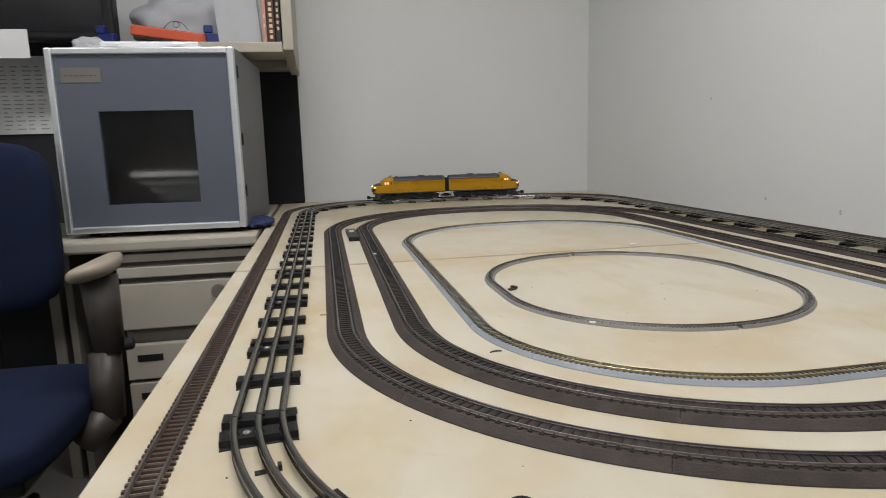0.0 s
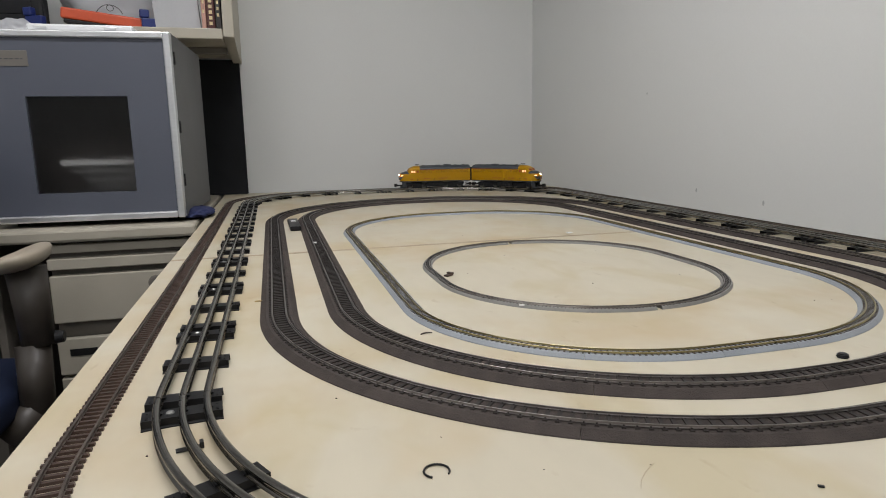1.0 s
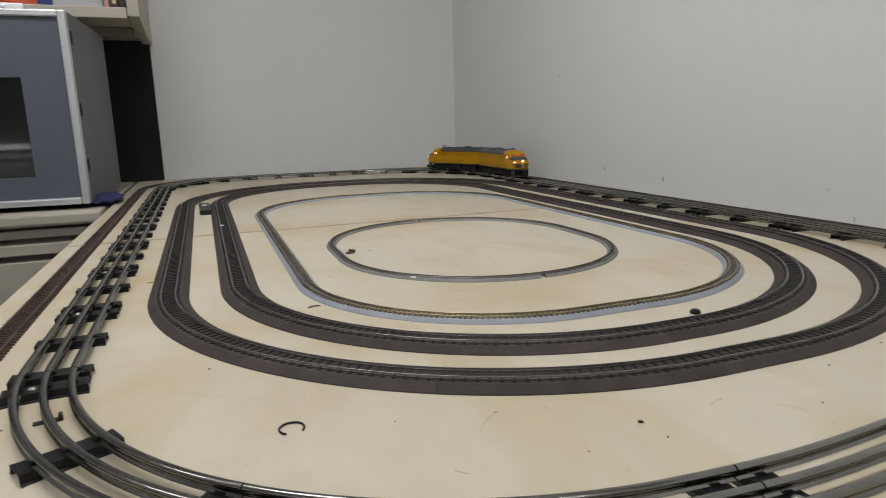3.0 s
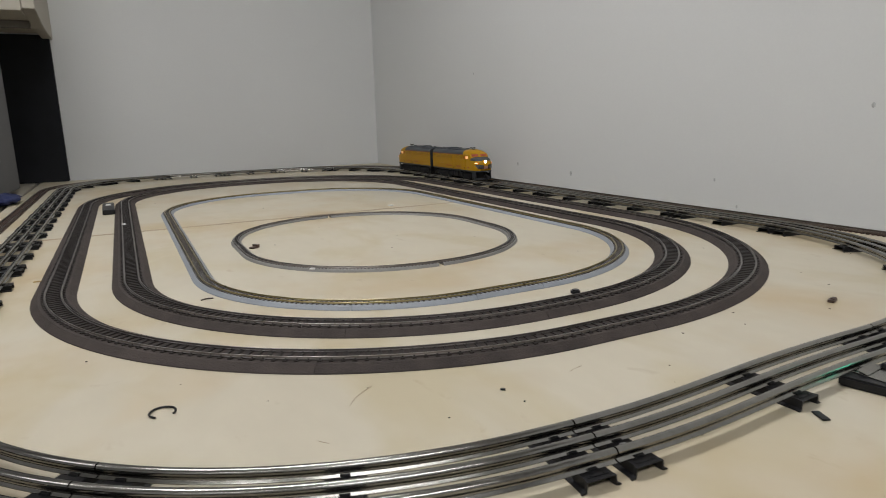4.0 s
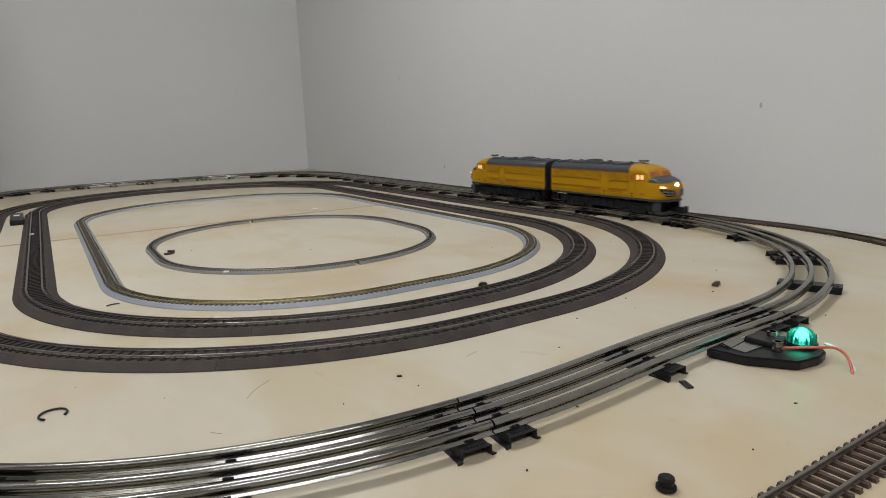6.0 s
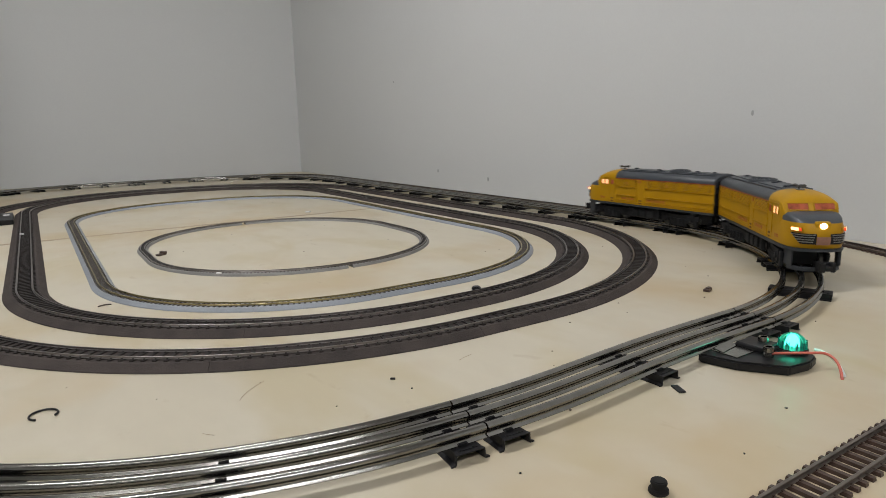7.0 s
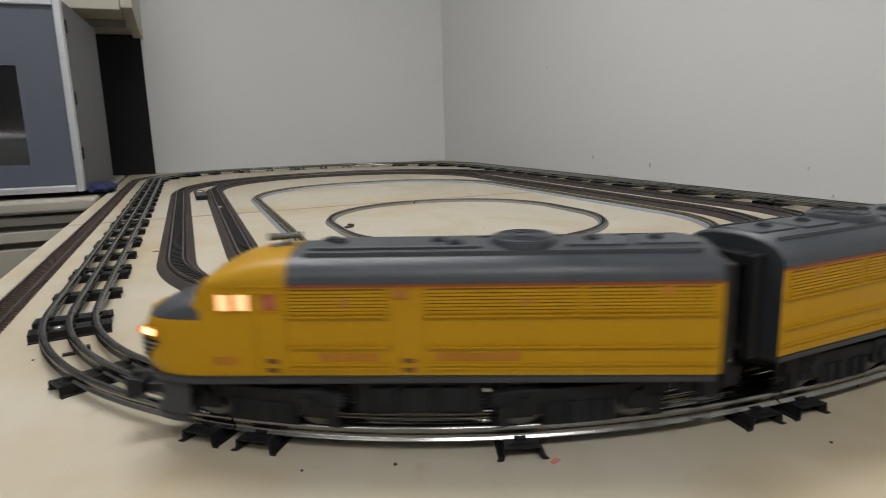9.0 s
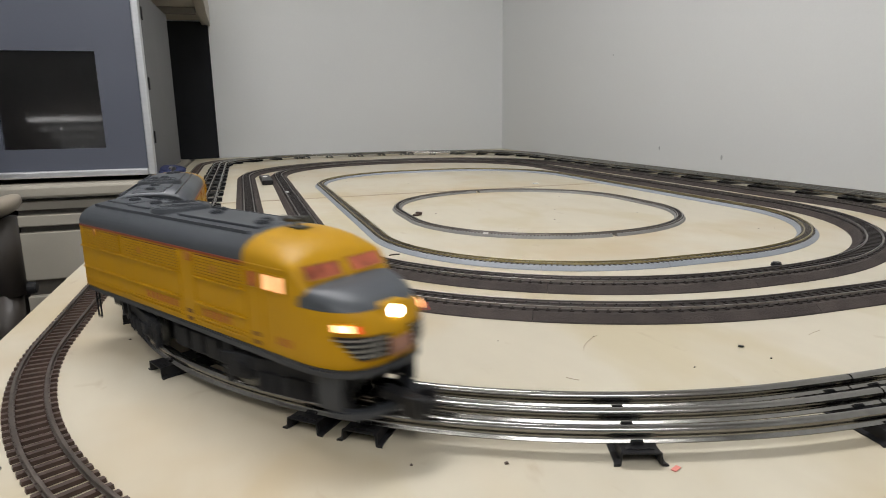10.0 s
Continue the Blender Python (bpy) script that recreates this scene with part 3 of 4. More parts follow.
wire("white_wire", [(0.012, -0.012, 0.010), (0.014, -0.024, 0.010), (0.006, -0.036, 0.007), (-0.006, -0.046, -0.004)], 0.0012, PAPER, signal, "white insulated wire into the table")


# ---- small things lying about ----
def litter(name, label, category, x, y, material, bm, turn=0):
    ob = part(name, bm, material)
    ob.matrix_basis = pose(x, y, 0.0003, 0, 0, turn)
    return tagged(ob, label, category)


def arc_wire(r, t, a0, a1, squash=1.0):
    bm = bmesh.new()
    rows = []
    n = 28
    for i in range(n + 1):
        a = math.radians(a0 + (a1 - a0) * i / n)
        c = Vector((math.cos(a), math.sin(a) * squash, 0))
        rows.append([bm.verts.new(c * (r + t * math.cos(b)) + Vector((0, 0, t + t * math.sin(b)))) for b in (k * math.pi / 3 for k in range(6))])
    for p, q in zip(rows, rows[1:]):
        for i in range(6):
            bm.faces.new((p[i], p[(i + 1) % 6], q[(i + 1) % 6], q[i]))
    bm.faces.new(rows[0][::-1])
    bm.faces.new(rows[-1])
    return bm


litter("retaining_ring", "open black wire ring lying on plywood", "ring", 0.0, 0.390, BLACK_PLASTIC, arc_wire(0.0090, 0.0008, -48, 228, 1.0), 8)
litter("rubber_grommet", "small black rubber grommet on the table", "grommet", 0.2765, 0.0765, RUBBER,
       cyl(cyl(cyl(bmesh.new(), 0.0056, 0.0053, (0, 0, 0), (0, 0, 0.0028), 24, 0.0006), 0.0039, 0.0039, (0, 0, 0.0024), (0, 0, 0.0056), 24), 0.0047, 0.0041, (0, 0, 0.0050), (0, 0, 0.0076), 24, 0.0006))
litter("brown_chip", "small brown broken plastic chip on plywood", "debris", 0.664, 0.311, TIE_BROWN, box(box(bmesh.new(), -0.0065, -0.0035, 0, 0.0065, 0.0035, 0.003, 0.0006), -0.003, -0.003, 0.003, 0.006, 0.0015, 0.0042, 0.0006), 20)
litter("black_chip", "short black plastic strip beside the track", "debris", 0.3985, 0.1545, BLACK_PLASTIC, box(bmesh.new(), -0.0028, -0.0065, 0, 0.0028, 0.0065, 0.0012, 0.0004), -25)
litter("black_button", "small black round plug beside dark track", "plug", 0.453, 0.484, BLACK_PLASTIC, cyl(bmesh.new(), 0.0062, 0.0050, (0, 0, 0), (0, 0, 0.0045), 20, 0.001))
litter("black_crumb", "tiny black plastic crumb on plywood", "debris", 0.235, 0.299, BLACK_PLASTIC, box(bmesh.new(), -0.0020, -0.0011, 0, 0.0020, 0.0011, 0.0012, 0.0003), -35)
litter("curled_shaving", "thin curled brown shaving on the table", "debris", 0.068, 0.684, TIE_BROWN, arc_wire(0.011, 0.0008, 60, 140), 0)
litter("brown_scrap", "small brown scrap inside the smallest oval", "debris", 0.176, 0.985, TIE_BROWN, box(box(bmesh.new(), -0.008, -0.004, 0, 0.008, 0.004, 0.003, 0.0006), 0.002, -0.006, 0.002, 0.007, 0.006, 0.006, 0.0008), 35)
litter("dark_splinter", "thin dark splinter on the table", "debris", 0.552, 1.20, BLACK_PLASTIC, box(bmesh.new(), -0.011, -0.003, 0, 0.011, 0.003, 0.0018, 0.0004), 0)
litter("dark_crumb", "tiny dark crumb on the table", "debris", 0.590, 1.165, BLACK_PLASTIC, box(bmesh.new(), -0.004, -0.003, 0, 0.004, 0.003, 0.0015, 0.0004), 20)
litter("white_tag", "tiny white tag on track roadbed", "tag", 0.552, 1.297, PAPER, box(bmesh.new(), -0.006, -0.004, 0.006, 0.006, 0.004, 0.0085, 0.0005))
litter("white_fleck", "tiny white fleck on the smallest track", "tag", 0.212, 0.753, PAPER, box(bmesh.new(), -0.0035, -0.002, 0.006, 0.0035, 0.002, 0.008, 0.0005), -35)
litter("white_fleck", "tiny white fleck on the dark roadbed", "tag", -0.018, 1.36, PAPER, box(bmesh.new(), -0.004, -0.006, 0.0079, 0.004, 0.006, 0.0096, 0.0005))
litter("red_paper", "scrap of pink paper beside a tie", "paper", 0.086, 0.179, PINK, box(bmesh.new(), -0.0026, -0.0013, 0, 0.0026, 0.0013, 0.0005), 25)
litter("bent_pin", "bent tan staple lying beside the track", "staple", -0.128, 0.905, BRASS, arc_wire(0.009, 0.001, 20, 150), -30)
litter("track_clip", "thin black bent track clip under rails", "clip", -0.170, 0.476, BLACK, box(box(bmesh.new(), -0.010, -0.003, 0, 0.010, 0.003, 0.0012, 0.0003), 0.007, -0.003, 0.001, 0.010, 0.003, 0.005, 0.0003), 10)
for label, path in (("thin brown curved hair lying on plywood", [(0.123, 0.331), (0.128, 0.341), (0.137, 0.349), (0.149, 0.356)]),
                    ("short brown bristle lying on plywood", [(0.301, 0.301), (0.309, 0.305), (0.317, 0.306)]),
                    ("pale brown splinter lying on plywood", [(0.088, 0.293), (0.0905, 0.289), (0.094, 0.286)])):
    tagged(wire("splinter", [(x, y, 0.0006) for x, y in path], 0.00017, SEAM), label, "splinter")
for x, y, r in ((0.178, 0.279, 0.0009), (0.238, 0.274, 0.0012), (0.228, 0.134, 0.0011), (0.351, 0.073, 0.0010), (0.072, 0.371, 0.0007), (0.020, 0.168, 0.0010)):
    litter("speck", "tiny dark speck of dirt on plywood", "debris", x, y, BLACK_PLASTIC, box(bmesh.new(), -r * 0.7, -r * 0.5, 0, r * 0.7, r * 0.5, r * 0.6, r * 0.15), 40 * r * 1000)
random.seed(7)
crumbs = bmesh.new()
for _ in range(110):
    x, y, r = random.uniform(-0.28, 1.0), random.choice((random.uniform(-0.1, 0.5), random.uniform(0.0, 2.3))), random.uniform(0.0003, 0.0009)
    box(crumbs, x - r, y - r * random.uniform(0.4, 1.2), 0.0001, x + r, y + r, 0.0001 + r * 0.8)
tagged(part("dust_crumbs", crumbs, TIE_BROWN), "dark dust crumbs scattered over plywood", "dust", kind="stuff")


# ---- desk, hutch and what stands on them ----
desk = tagged(empty("desk", pose(-0.6, 2.38, -0.75)), "beige laminate desk with drawers below", "desk")
box_part("worktop", desk, BEIGE, (-0.275, -0.505, 0.715, 0.285, 0.46, 0.750), 0.008, "beige worktop with a rounded edge")
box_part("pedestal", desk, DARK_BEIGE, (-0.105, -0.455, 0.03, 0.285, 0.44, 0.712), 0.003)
box_part("apron", desk, BEIGE, (-0.105, -0.477, 0.682, 0.285, -0.457, 0.706), 0.002)
box_part("pull_tray", desk, BEIGE, (-0.105, -0.485, 0.637, 0.285, -0.457, 0.668), 0.003)
for z0, z1 in ((0.486, 0.620), (0.335, 0.440), (0.05, 0.325)):
    drawer = box_part("drawer", desk, BEIGE, (-0.105, -0.483, z0, 0.285, -0.457, z1), 0.003)
    part("handle", cyl(bmesh.new(), 0.022, 0.020, (0.165, -0.483, z1 - 0.035), (0.165, -0.491, z1 - 0.035), 20, 0.002), DARK_BEIGE, drawer)
    if z0 < 0.4:
        box_part("slot", drawer, BLACK_PLASTIC, (-0.075, -0.4845, z1 - 0.05, -0.005, -0.4835, z1 - 0.03), 0.0)
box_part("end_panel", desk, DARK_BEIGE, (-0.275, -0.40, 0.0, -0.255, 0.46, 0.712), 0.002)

hutch = tagged(empty("shelf_unit", pose(-0.6, 2.6, 0.0)), "beige wall shelf with a dark back panel", "shelf")
box_part("shelf_board", hutch, BEIGE, (-0.27, -0.30, 0.563, 0.372, 0.234, 0.597), 0.003)
part("side_panel", prism([(-0.30, 0.570), (-0.05, 0.545), (0.268, 0.545), (0.268, 1.20), (-0.30, 1.20)], 0.374, 0.408, 0.002), BEIGE, hutch).matrix_basis = Matrix(((0, 0, 1, 0), (1, 0, 0, 0), (0, 1, 0, 0), (0, 0, 0, 1)))
box_part("back_panel", hutch, BLACK_FABRIC, (-0.75, 0.235, 0.001, 0.398, 0.266, 0.559), 0.002, "black fabric back panel")
box_part("underside_rail", hutch, DARK_BEIGE, (-0.26, -0.10, 0.540, 0.372, -0.07, 0.5625), 0.002)

partition = tagged(empty("partition", pose(-1.6, 2.66, -0.75)), "dark grey fabric partition behind the desk", "partition")
box_part("fabric_panel", partition, DARK_FABRIC, (-0.85, 0, 0.02, 0.68, 0.04, 1.40), 0.004)
box_part("rail", partition, DARK_BEIGE, (-0.85, -0.005, 1.401, 0.68, 0.045, 1.43), 0.004)
side_desk = tagged(empty("side_desk", pose(-1.5, 2.3, -0.75)), "dark side desk in front of the partition", "desk")
box_part("worktop", side_desk, DARK_BEIGE, (-0.8, -0.36, 0.70, 0.60, 0.35, 0.73), 0.004)
for x in (-0.75, 0.57):
    box_part("leg", side_desk, DARK_BEIGE, (x, -0.30, 0, x + 0.03, 0.33, 0.699), 0.002)


def text_bars(thing, x0, x1, z0, z1, y, rows, cols, material, seed):
    """Unreadable print, as short dark bars on a sheet that faces -y."""
    rng = random.Random(seed)
    bm = bmesh.new()
    for r in range(rows):
        z = z1 - (r + 0.7) * (z1 - z0) / rows
        for c in range(cols):
            a = x0 + (c + 0.15) * (x1 - x0) / cols
            b = a + (x1 - x0) / cols * rng.uniform(0.35, 0.75)
            box(bm, a, y - 0.0004, z, b, y, z + (z1 - z0) / rows * 0.28)
    return part("print", bm, material, thing)


sheet = tagged(box_part("pinned_sheet", None, PAPER, (-1.36, 2.652, 0.318, -1.098, 2.6545, 0.60), 0.0004), "white printed sheet pinned to the partition", "paper")
text_bars(sheet, -1.35, -1.11, 0.33, 0.57, 2.6517, 16, 6, INK_FAINT, 3)
note = tagged(box_part("sticky_note", None, PAPER, (-1.22, 2.3835, 0.556, -1.045, 2.3865, 0.648), 0.0004), "blank white note stuck to the monitor's lower edge", "paper")

# the cabinet with the aluminium frame
chamber = tagged(empty("lab_cabinet", pose(-0.5935, 1.935, 0.002, 0, 0, -2.5)), "grey-blue metal cabinet with aluminium frame and dark window", "cabinet")
W, HH, DD = 0.2475, 0.523, 0.53
for c in ((-W, 0.031, 0.012, -W + 0.012, DD, HH), (W - 0.012, 0.031, 0.012, W, DD, HH)):
    box_part("side_wall", chamber, CAB_SIDE, c, 0.001)
for name, c in (("bottom", (-W + 0.0121, 0.031, 0.012, W - 0.0121, DD, 0.024)), ("top", (-W + 0.0121, 0.031, HH - 0.012, W - 0.0121, DD, HH)), ("back", (-W + 0.0121, DD - 0.012, 0.0241, W - 0.0121, DD, HH - 0.0121))):
    box_part(name, chamber, CAB_SIDE, c, 0.001)
wx0, wx1, wz0, wz1 = -0.128, 0.124, 0.091, 0.352
door = empty("door")
door.parent = chamber
for c in ((-W + 0.0191, 0.008, 0.0311, wx0, 0.028, HH - 0.0191), (wx1, 0.008, 0.0311, W - 0.0191, 0.028, HH - 0.0191), (wx0, 0.008, 0.0311, wx1, 0.028, wz0), (wx0, 0.008, wz1, wx1, 0.028, HH - 0.0191)):
    box_part("door_panel", door, CAB_FRONT, c, 0, "grey-blue painted door panel")
for c in ((-W, 0.0, 0.012, -W + 0.019, 0.029, HH), (W - 0.019, 0.0, 0.012, W, 0.029, HH), (-W + 0.0191, 0.0, 0.012, W - 0.0191, 0.029, 0.031), (-W + 0.0191, 0.0, HH - 0.019, W - 0.0191, 0.029, HH)):
    box_part("frame_bar", door, ALU, c, 0.004, "brushed aluminium frame bar")
pane = box_part("window_pane", door, GLASS, (wx0, 0.016, wz0, wx1, 0.020, wz1))
pane.visible_shadow = False
plate = box_part("name_plate", door, CAB_PLATE, (-W + 0.034, 0.0065, 0.430, -W + 0.138, 0.0079, 0.470), 0.0005, "dull tan-grey name plate")
text_bars(plate, -W + 0.042, -W + 0.132, 0.444, 0.455, 0.0064, 1, 7, INK, 5)
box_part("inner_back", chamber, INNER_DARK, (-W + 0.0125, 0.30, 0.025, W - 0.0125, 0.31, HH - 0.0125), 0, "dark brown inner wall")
# pale steps added behind the pane to imitate a blurred reflection in it
for k in range(4):
    box_part("rack_shelf", chamber, REFLECTION_GREY, (-0.03 - 0.02 * k, 0.09 + 0.03 * (3 - k), 0.089 + 0.025 * k, 0.20, 0.28, 0.102 + 0.025 * k), 0.002)
for z in (0.10, 0.25, 0.44):
    box_part("hinge", chamber, BLACK_PLASTIC, (W, 0.034, z, W + 0.004, 0.046, z + 0.035), 0.001)
for x in (-0.2, 0.2):
    for y in (0.08, 0.45):
        part("foot", cyl(bmesh.new(), 0.014, 0.016, (x, y, -0.002), (x, y, 0.012), 16), RUBBER, chamber)

# on the cabinet and the shelf
tray = tagged(empty("white_tray", pose(-0.575, 1.99, 0.5255)), "shallow white plastic tray on the cabinet", "tray")
box_part("tray_body", tray, WHITE_PLASTIC, (-0.13, -0.02, 0, 0.13, 0.08, 0.020), 0.005)
for x in (-0.11, 0.06):
    box_part("clasp", tray, ALU, (x, -0.023, 0.005, x + 0.03, -0.0202, 0.014), 0.001)
level = tagged(empty("orange_tool", pose(-0.59, 2.40, 0.600, 0, 7, 3)), "orange-red plastic tool case on the shelf", "tool")
box_part("case", level, ORANGE, (-0.14, -0.03, 0.012, 0.13, 0.03, 0.047), 0.006)
box_part("underside", level, BLACK_PLASTIC, (-0.13, -0.028, 0.0, 0.12, 0.028, 0.0115), 0.003)


def clamp(x, y, z, turn):
    t = tagged(empty("blue_clamp", pose(x, y, z, 0, 0, turn)), "dark blue folded plastic clamp on the shelf", "clamp", "blue clamps")
    box_part("jaw", t, BLUE_PLASTIC, (-0.03, -0.012, 0, 0.03, 0.012, 0.035), 0.004)
    box_part("arm", t, BLUE_PLASTIC, (-0.035, -0.012, 0.036, -0.005, 0.012, 0.062), 0.004)
    return t


clamp(-0.455, 2.37, 0.5985, 12)
clamp(-0.80, 2.38, 0.5985, -25)


def lump(name, label, category, x, y, z, rx, ry, rz, material, seed, lobes=2.4):
    """A crumpled closed bag."""
    bm = bmesh.new()
    bmesh.ops.create_icosphere(bm, subdivisions=4, radius=1)
    for v in bm.verts:
        k = 1 + 0.22 * noise.noise(v.co * lobes + Vector((seed, 0, 0))) + 0.10 * abs(noise.noise(v.co * 6 + Vector((0, seed, 0))))
        v.co = Vector((v.co.x * rx * k, v.co.y * ry * k, max(v.co.z * k, -0.75) * rz))
    low = min(v.co.z for v in bm.verts)
    bmesh.ops.translate(bm, verts=bm.verts, vec=(0, 0, -low))
    ob = part(name, bm, material, smooth=True)
    ob.matrix_basis = pose(x, y, z)
    return tagged(ob, label, category)


lump("plastic_bag", "crumpled clear plastic bag on the shelf", "bag", -0.56, 2.60, 0.598, 0.20, 0.10, 0.13, BAG, 1.0)
lump("small_plastic_bag", "small crumpled clear bag on the cabinet", "bag", -0.790, 2.16, 0.5255, 0.05, 0.04, 0.035, BAG, 4.0)
wire_loop = tagged(wire("wire_coil", [(-0.62, 2.37, 0.648), (-0.60, 2.36, 0.672), (-0.57, 2.37, 0.676), (-0.56, 2.36, 0.655), (-0.585, 2.36, 0.648), (-0.59, 2.37, 0.68), (-0.55, 2.36, 0.668), (-0.54, 2.37, 0.645)], 0.0012, INK), "thin dark wire coiled on the tool", "wire")
paper_stack = tagged(empty("paper_folder", pose(-0.365, 2.46, 0.598, 0, -4, 0)), "upright white paper folder leaning on books", "folder")
for k in range(4):
    box_part("sheet", paper_stack, FOLDER, (-0.075 + 0.001 * k, -0.10 + 0.012 * k, 0.0, 0.066, -0.097 + 0.012 * k, 0.26 - 0.01 * k), 0.0004)


def book(x, w, h, material, label, bars):
    t = tagged(empty("book", pose(x, 2.37, 0.598)), label, "book", "books on the shelf")
    box_part("cover", t, material, (0, -0.05, 0, w, 0.14, h), 0.002)
    box_part("pages", t, PAPER, (0.002, -0.045, h, w - 0.002, 0.135, h + 0.0006))
    bm = bmesh.new()
    for z in bars:
        box(bm, w * 0.3, -0.0508, z, w * 0.7, -0.0501, z + 0.011)
    part("spine_print", bm, SPINE_PRINT, t)


book(-0.292, 0.014, 0.24, PINK_DULL, "thin faded pink paperback book standing upright", (0.05, 0.08))
book(-0.276, 0.026, 0.25, BOOK_DARK, "dark red book with pale spine lettering", (0.012, 0.030, 0.048, 0.066, 0.084, 0.102, 0.120, 0.138, 0.156))
book(-0.248, 0.017, 0.25, BOOK_BLACK, "black book with pale spine lettering", (0.04, 0.06, 0.08, 0.10, 0.12))
monitor = tagged(empty("monitor", pose(-1.02, 2.44, 0.0)), "black computer monitor on a stand", "monitor")
box_part("housing", monitor, BLACK_PLASTIC, (-0.42, -0.05, 0.615, 0.24, 0.02, 1.02), 0.01)
box_part("screen", monitor, SCREEN, (-0.40, -0.052, 0.64, 0.21, -0.0505, 1.0), 0.001)
box_part("back_bulge", monitor, BLACK_PLASTIC, (-0.25, 0.021, 0.66, 0.08, 0.10, 0.95), 0.02)
box_part("neck", monitor, BLACK_PLASTIC, (-0.38, 0.02, 0.0, -0.30, 0.06, 0.70), 0.006)
part("foot", cyl(bmesh.new(), 0.13, 0.12, (-0.34, 0.03, -0.019), (-0.34, 0.03, -0.004), 32, 0.004), BLACK_PLASTIC, monitor)
rag = lump("blue_cloth", "crumpled dark blue cloth beside the cabinet", "cloth", -0.326, 2.06, 0.001, 0.045, 0.10, 0.016, BLUE_CLOTH, 6.0, 3.0)

# ---- office chair ----
chair = tagged(empty("office_chair", pose(-0.92, 1.60, -0.75)), "blue fabric office chair with beige armrests", "chair")


def cushion(name, x0, y0, z0, x1, y1, z1, material, m=None, r=0.05):
    bm = bmesh.new()
    bmesh.ops.create_cube(bm, size=1)
    bmesh.ops.subdivide_edges(bm, edges=bm.edges[:], cuts=7, use_grid_fill=True)
    for v in bm.verts:
        q = Vector(v.co) * 2
        k = (abs(q.x) ** 5 + abs(q.y) ** 5 + abs(q.z) ** 5) ** (-1 / 5)
        q = q * (k if max(abs(q.x), abs(q.y), abs(q.z)) > 0 else 1)
        v.co = Vector(((x0 + x1) / 2 + q.x * (x1 - x0) / 2, (y0 + y1) / 2 + q.y * (y1 - y0) / 2, (z0 + z1) / 2 + q.z * (z1 - z0) / 2))
    if m:
        bmesh.ops.transform(bm, verts=bm.verts, matrix=m)
    return part(name, bm, material, chair, smooth=True)


cushion("seat", -0.28, -0.42, 0.37, 0.255, 0.14, 0.47, BLUE_FABRIC)
cushion("backrest", -0.33, 0.10, 0.60, 0.135, 0.20, 1.025, BLUE_FABRIC)
box_part("back_bar", chair, BLACK_PLASTIC, (-0.12, 0.14, 0.40, -0.04, 0.18, 0.66), 0.008)
box_part("seat_pan", chair, BLACK_PLASTIC, (-0.22, -0.33, 0.335, 0.2, 0.1, 0.372), 0.01)
for side in (1, -1):
    x = 0.285 if side > 0 else -0.34
    arm = empty("armrest")
    arm.parent = chair
    pad = bmesh.new()
    bmesh.ops.create_uvsphere(pad, u_segments=40, v_segments=20, radius=1)
    for v in pad.verts:
        q = v.co
        k = (abs(q.x) ** 2.6 + abs(q.y) ** 2.6) ** (1 / 2.6)
        k = math.hypot(q.x, q.y) / k if k > 1e-6 else 1
        h = math.copysign(abs(q.z) ** 0.7, q.z)
        v.co = Vector((x + 0.006 + (0.045 - 0.006 * q.y) * q.x * k, -0.07 + 0.105 * q.y * k, 0.733 + 0.022 * h + 0.010 * q.y * q.y + 0.012 * q.x * side))
    part("arm_pad", pad, ARM_BEIGE, arm, "beige moulded arm pad", smooth=True)
    post = bmesh.new()
    cyl(post, 0.033, 0.040, (x + 0.012 * side, -0.07, 0.54), (x + 0.006, -0.07, 0.7148), 24)
    cyl(post, 0.034, 0.036, (x + 0.005, -0.10, 0.39), (x, -0.07, 0.539), 24)
    cyl(post, 0.034, 0.034, (x - 0.05 * side, -0.12, 0.345), (x + 0.005, -0.10, 0.40), 20)
    part("post", post, ARM_DARK, arm, smooth=True)
    part("knob", cyl(bmesh.new(), 0.016, 0.013, (x + 0.036, -0.06, 0.55), (x + 0.062, -0.06, 0.55), 16, 0.002), BLACK_PLASTIC, arm)
part("column", cyl(bmesh.new(), 0.03, 0.025, (-0.02, -0.1, 0.09), (-0.02, -0.1, 0.336), 20), BLACK_PLASTIC, chair)
for k in range(5):
    a = 2 * math.pi * k / 5 + 0.3
    px, py = -0.02 + 0.27 * math.cos(a), -0.1 + 0.27 * math.sin(a)
    part("base_arm", cyl(bmesh.new(), 0.022, 0.015, (-0.02, -0.1, 0.095), (px, py, 0.075), 12), BLACK_PLASTIC, chair)
    part("castor", cyl(bmesh.new(), 0.028, 0.028, (px - 0.02, py, 0.028), (px + 0.02, py, 0.028), 20, 0.004), BLACK_PLASTIC, chair)


# ---- the two locomotives ----
# x forward, z up from the table; 0.326 m long
RAIL_TOP = 0.0158
HL, BW, SILL, SPRING, TOP, BEND = 0.163, 0.0318, 0.0495, 0.1030, 0.1205, 2.5
# the cab's back to front: place, height, half width
CAB_X = ((0.070, 0.1205, BW), (0.080, 0.1203, BW), (0.090, 0.1193, BW), (0.098, 0.1175, BW), (0.105, 0.1150, BW), (0.111, 0.1118, 0.0317), (0.1155, 0.1082, 0.0315),
         (0.1182, 0.1045, 0.0311), (0.1225, 0.0980, 0.0302), (0.1262, 0.0920, 0.0288), (0.1282, 0.0870, 0.0270))


def cab_at(x):
    """Height and half width of the cab at x."""
    for (a, p, v), (b, q, w) in zip(CAB_X, CAB_X[1:]):
        if x <= b:
            k = (x - a) / (b - a)
            return p + (q - p) * k, v + (w - v) * k
    return CAB_X[-1][1:]


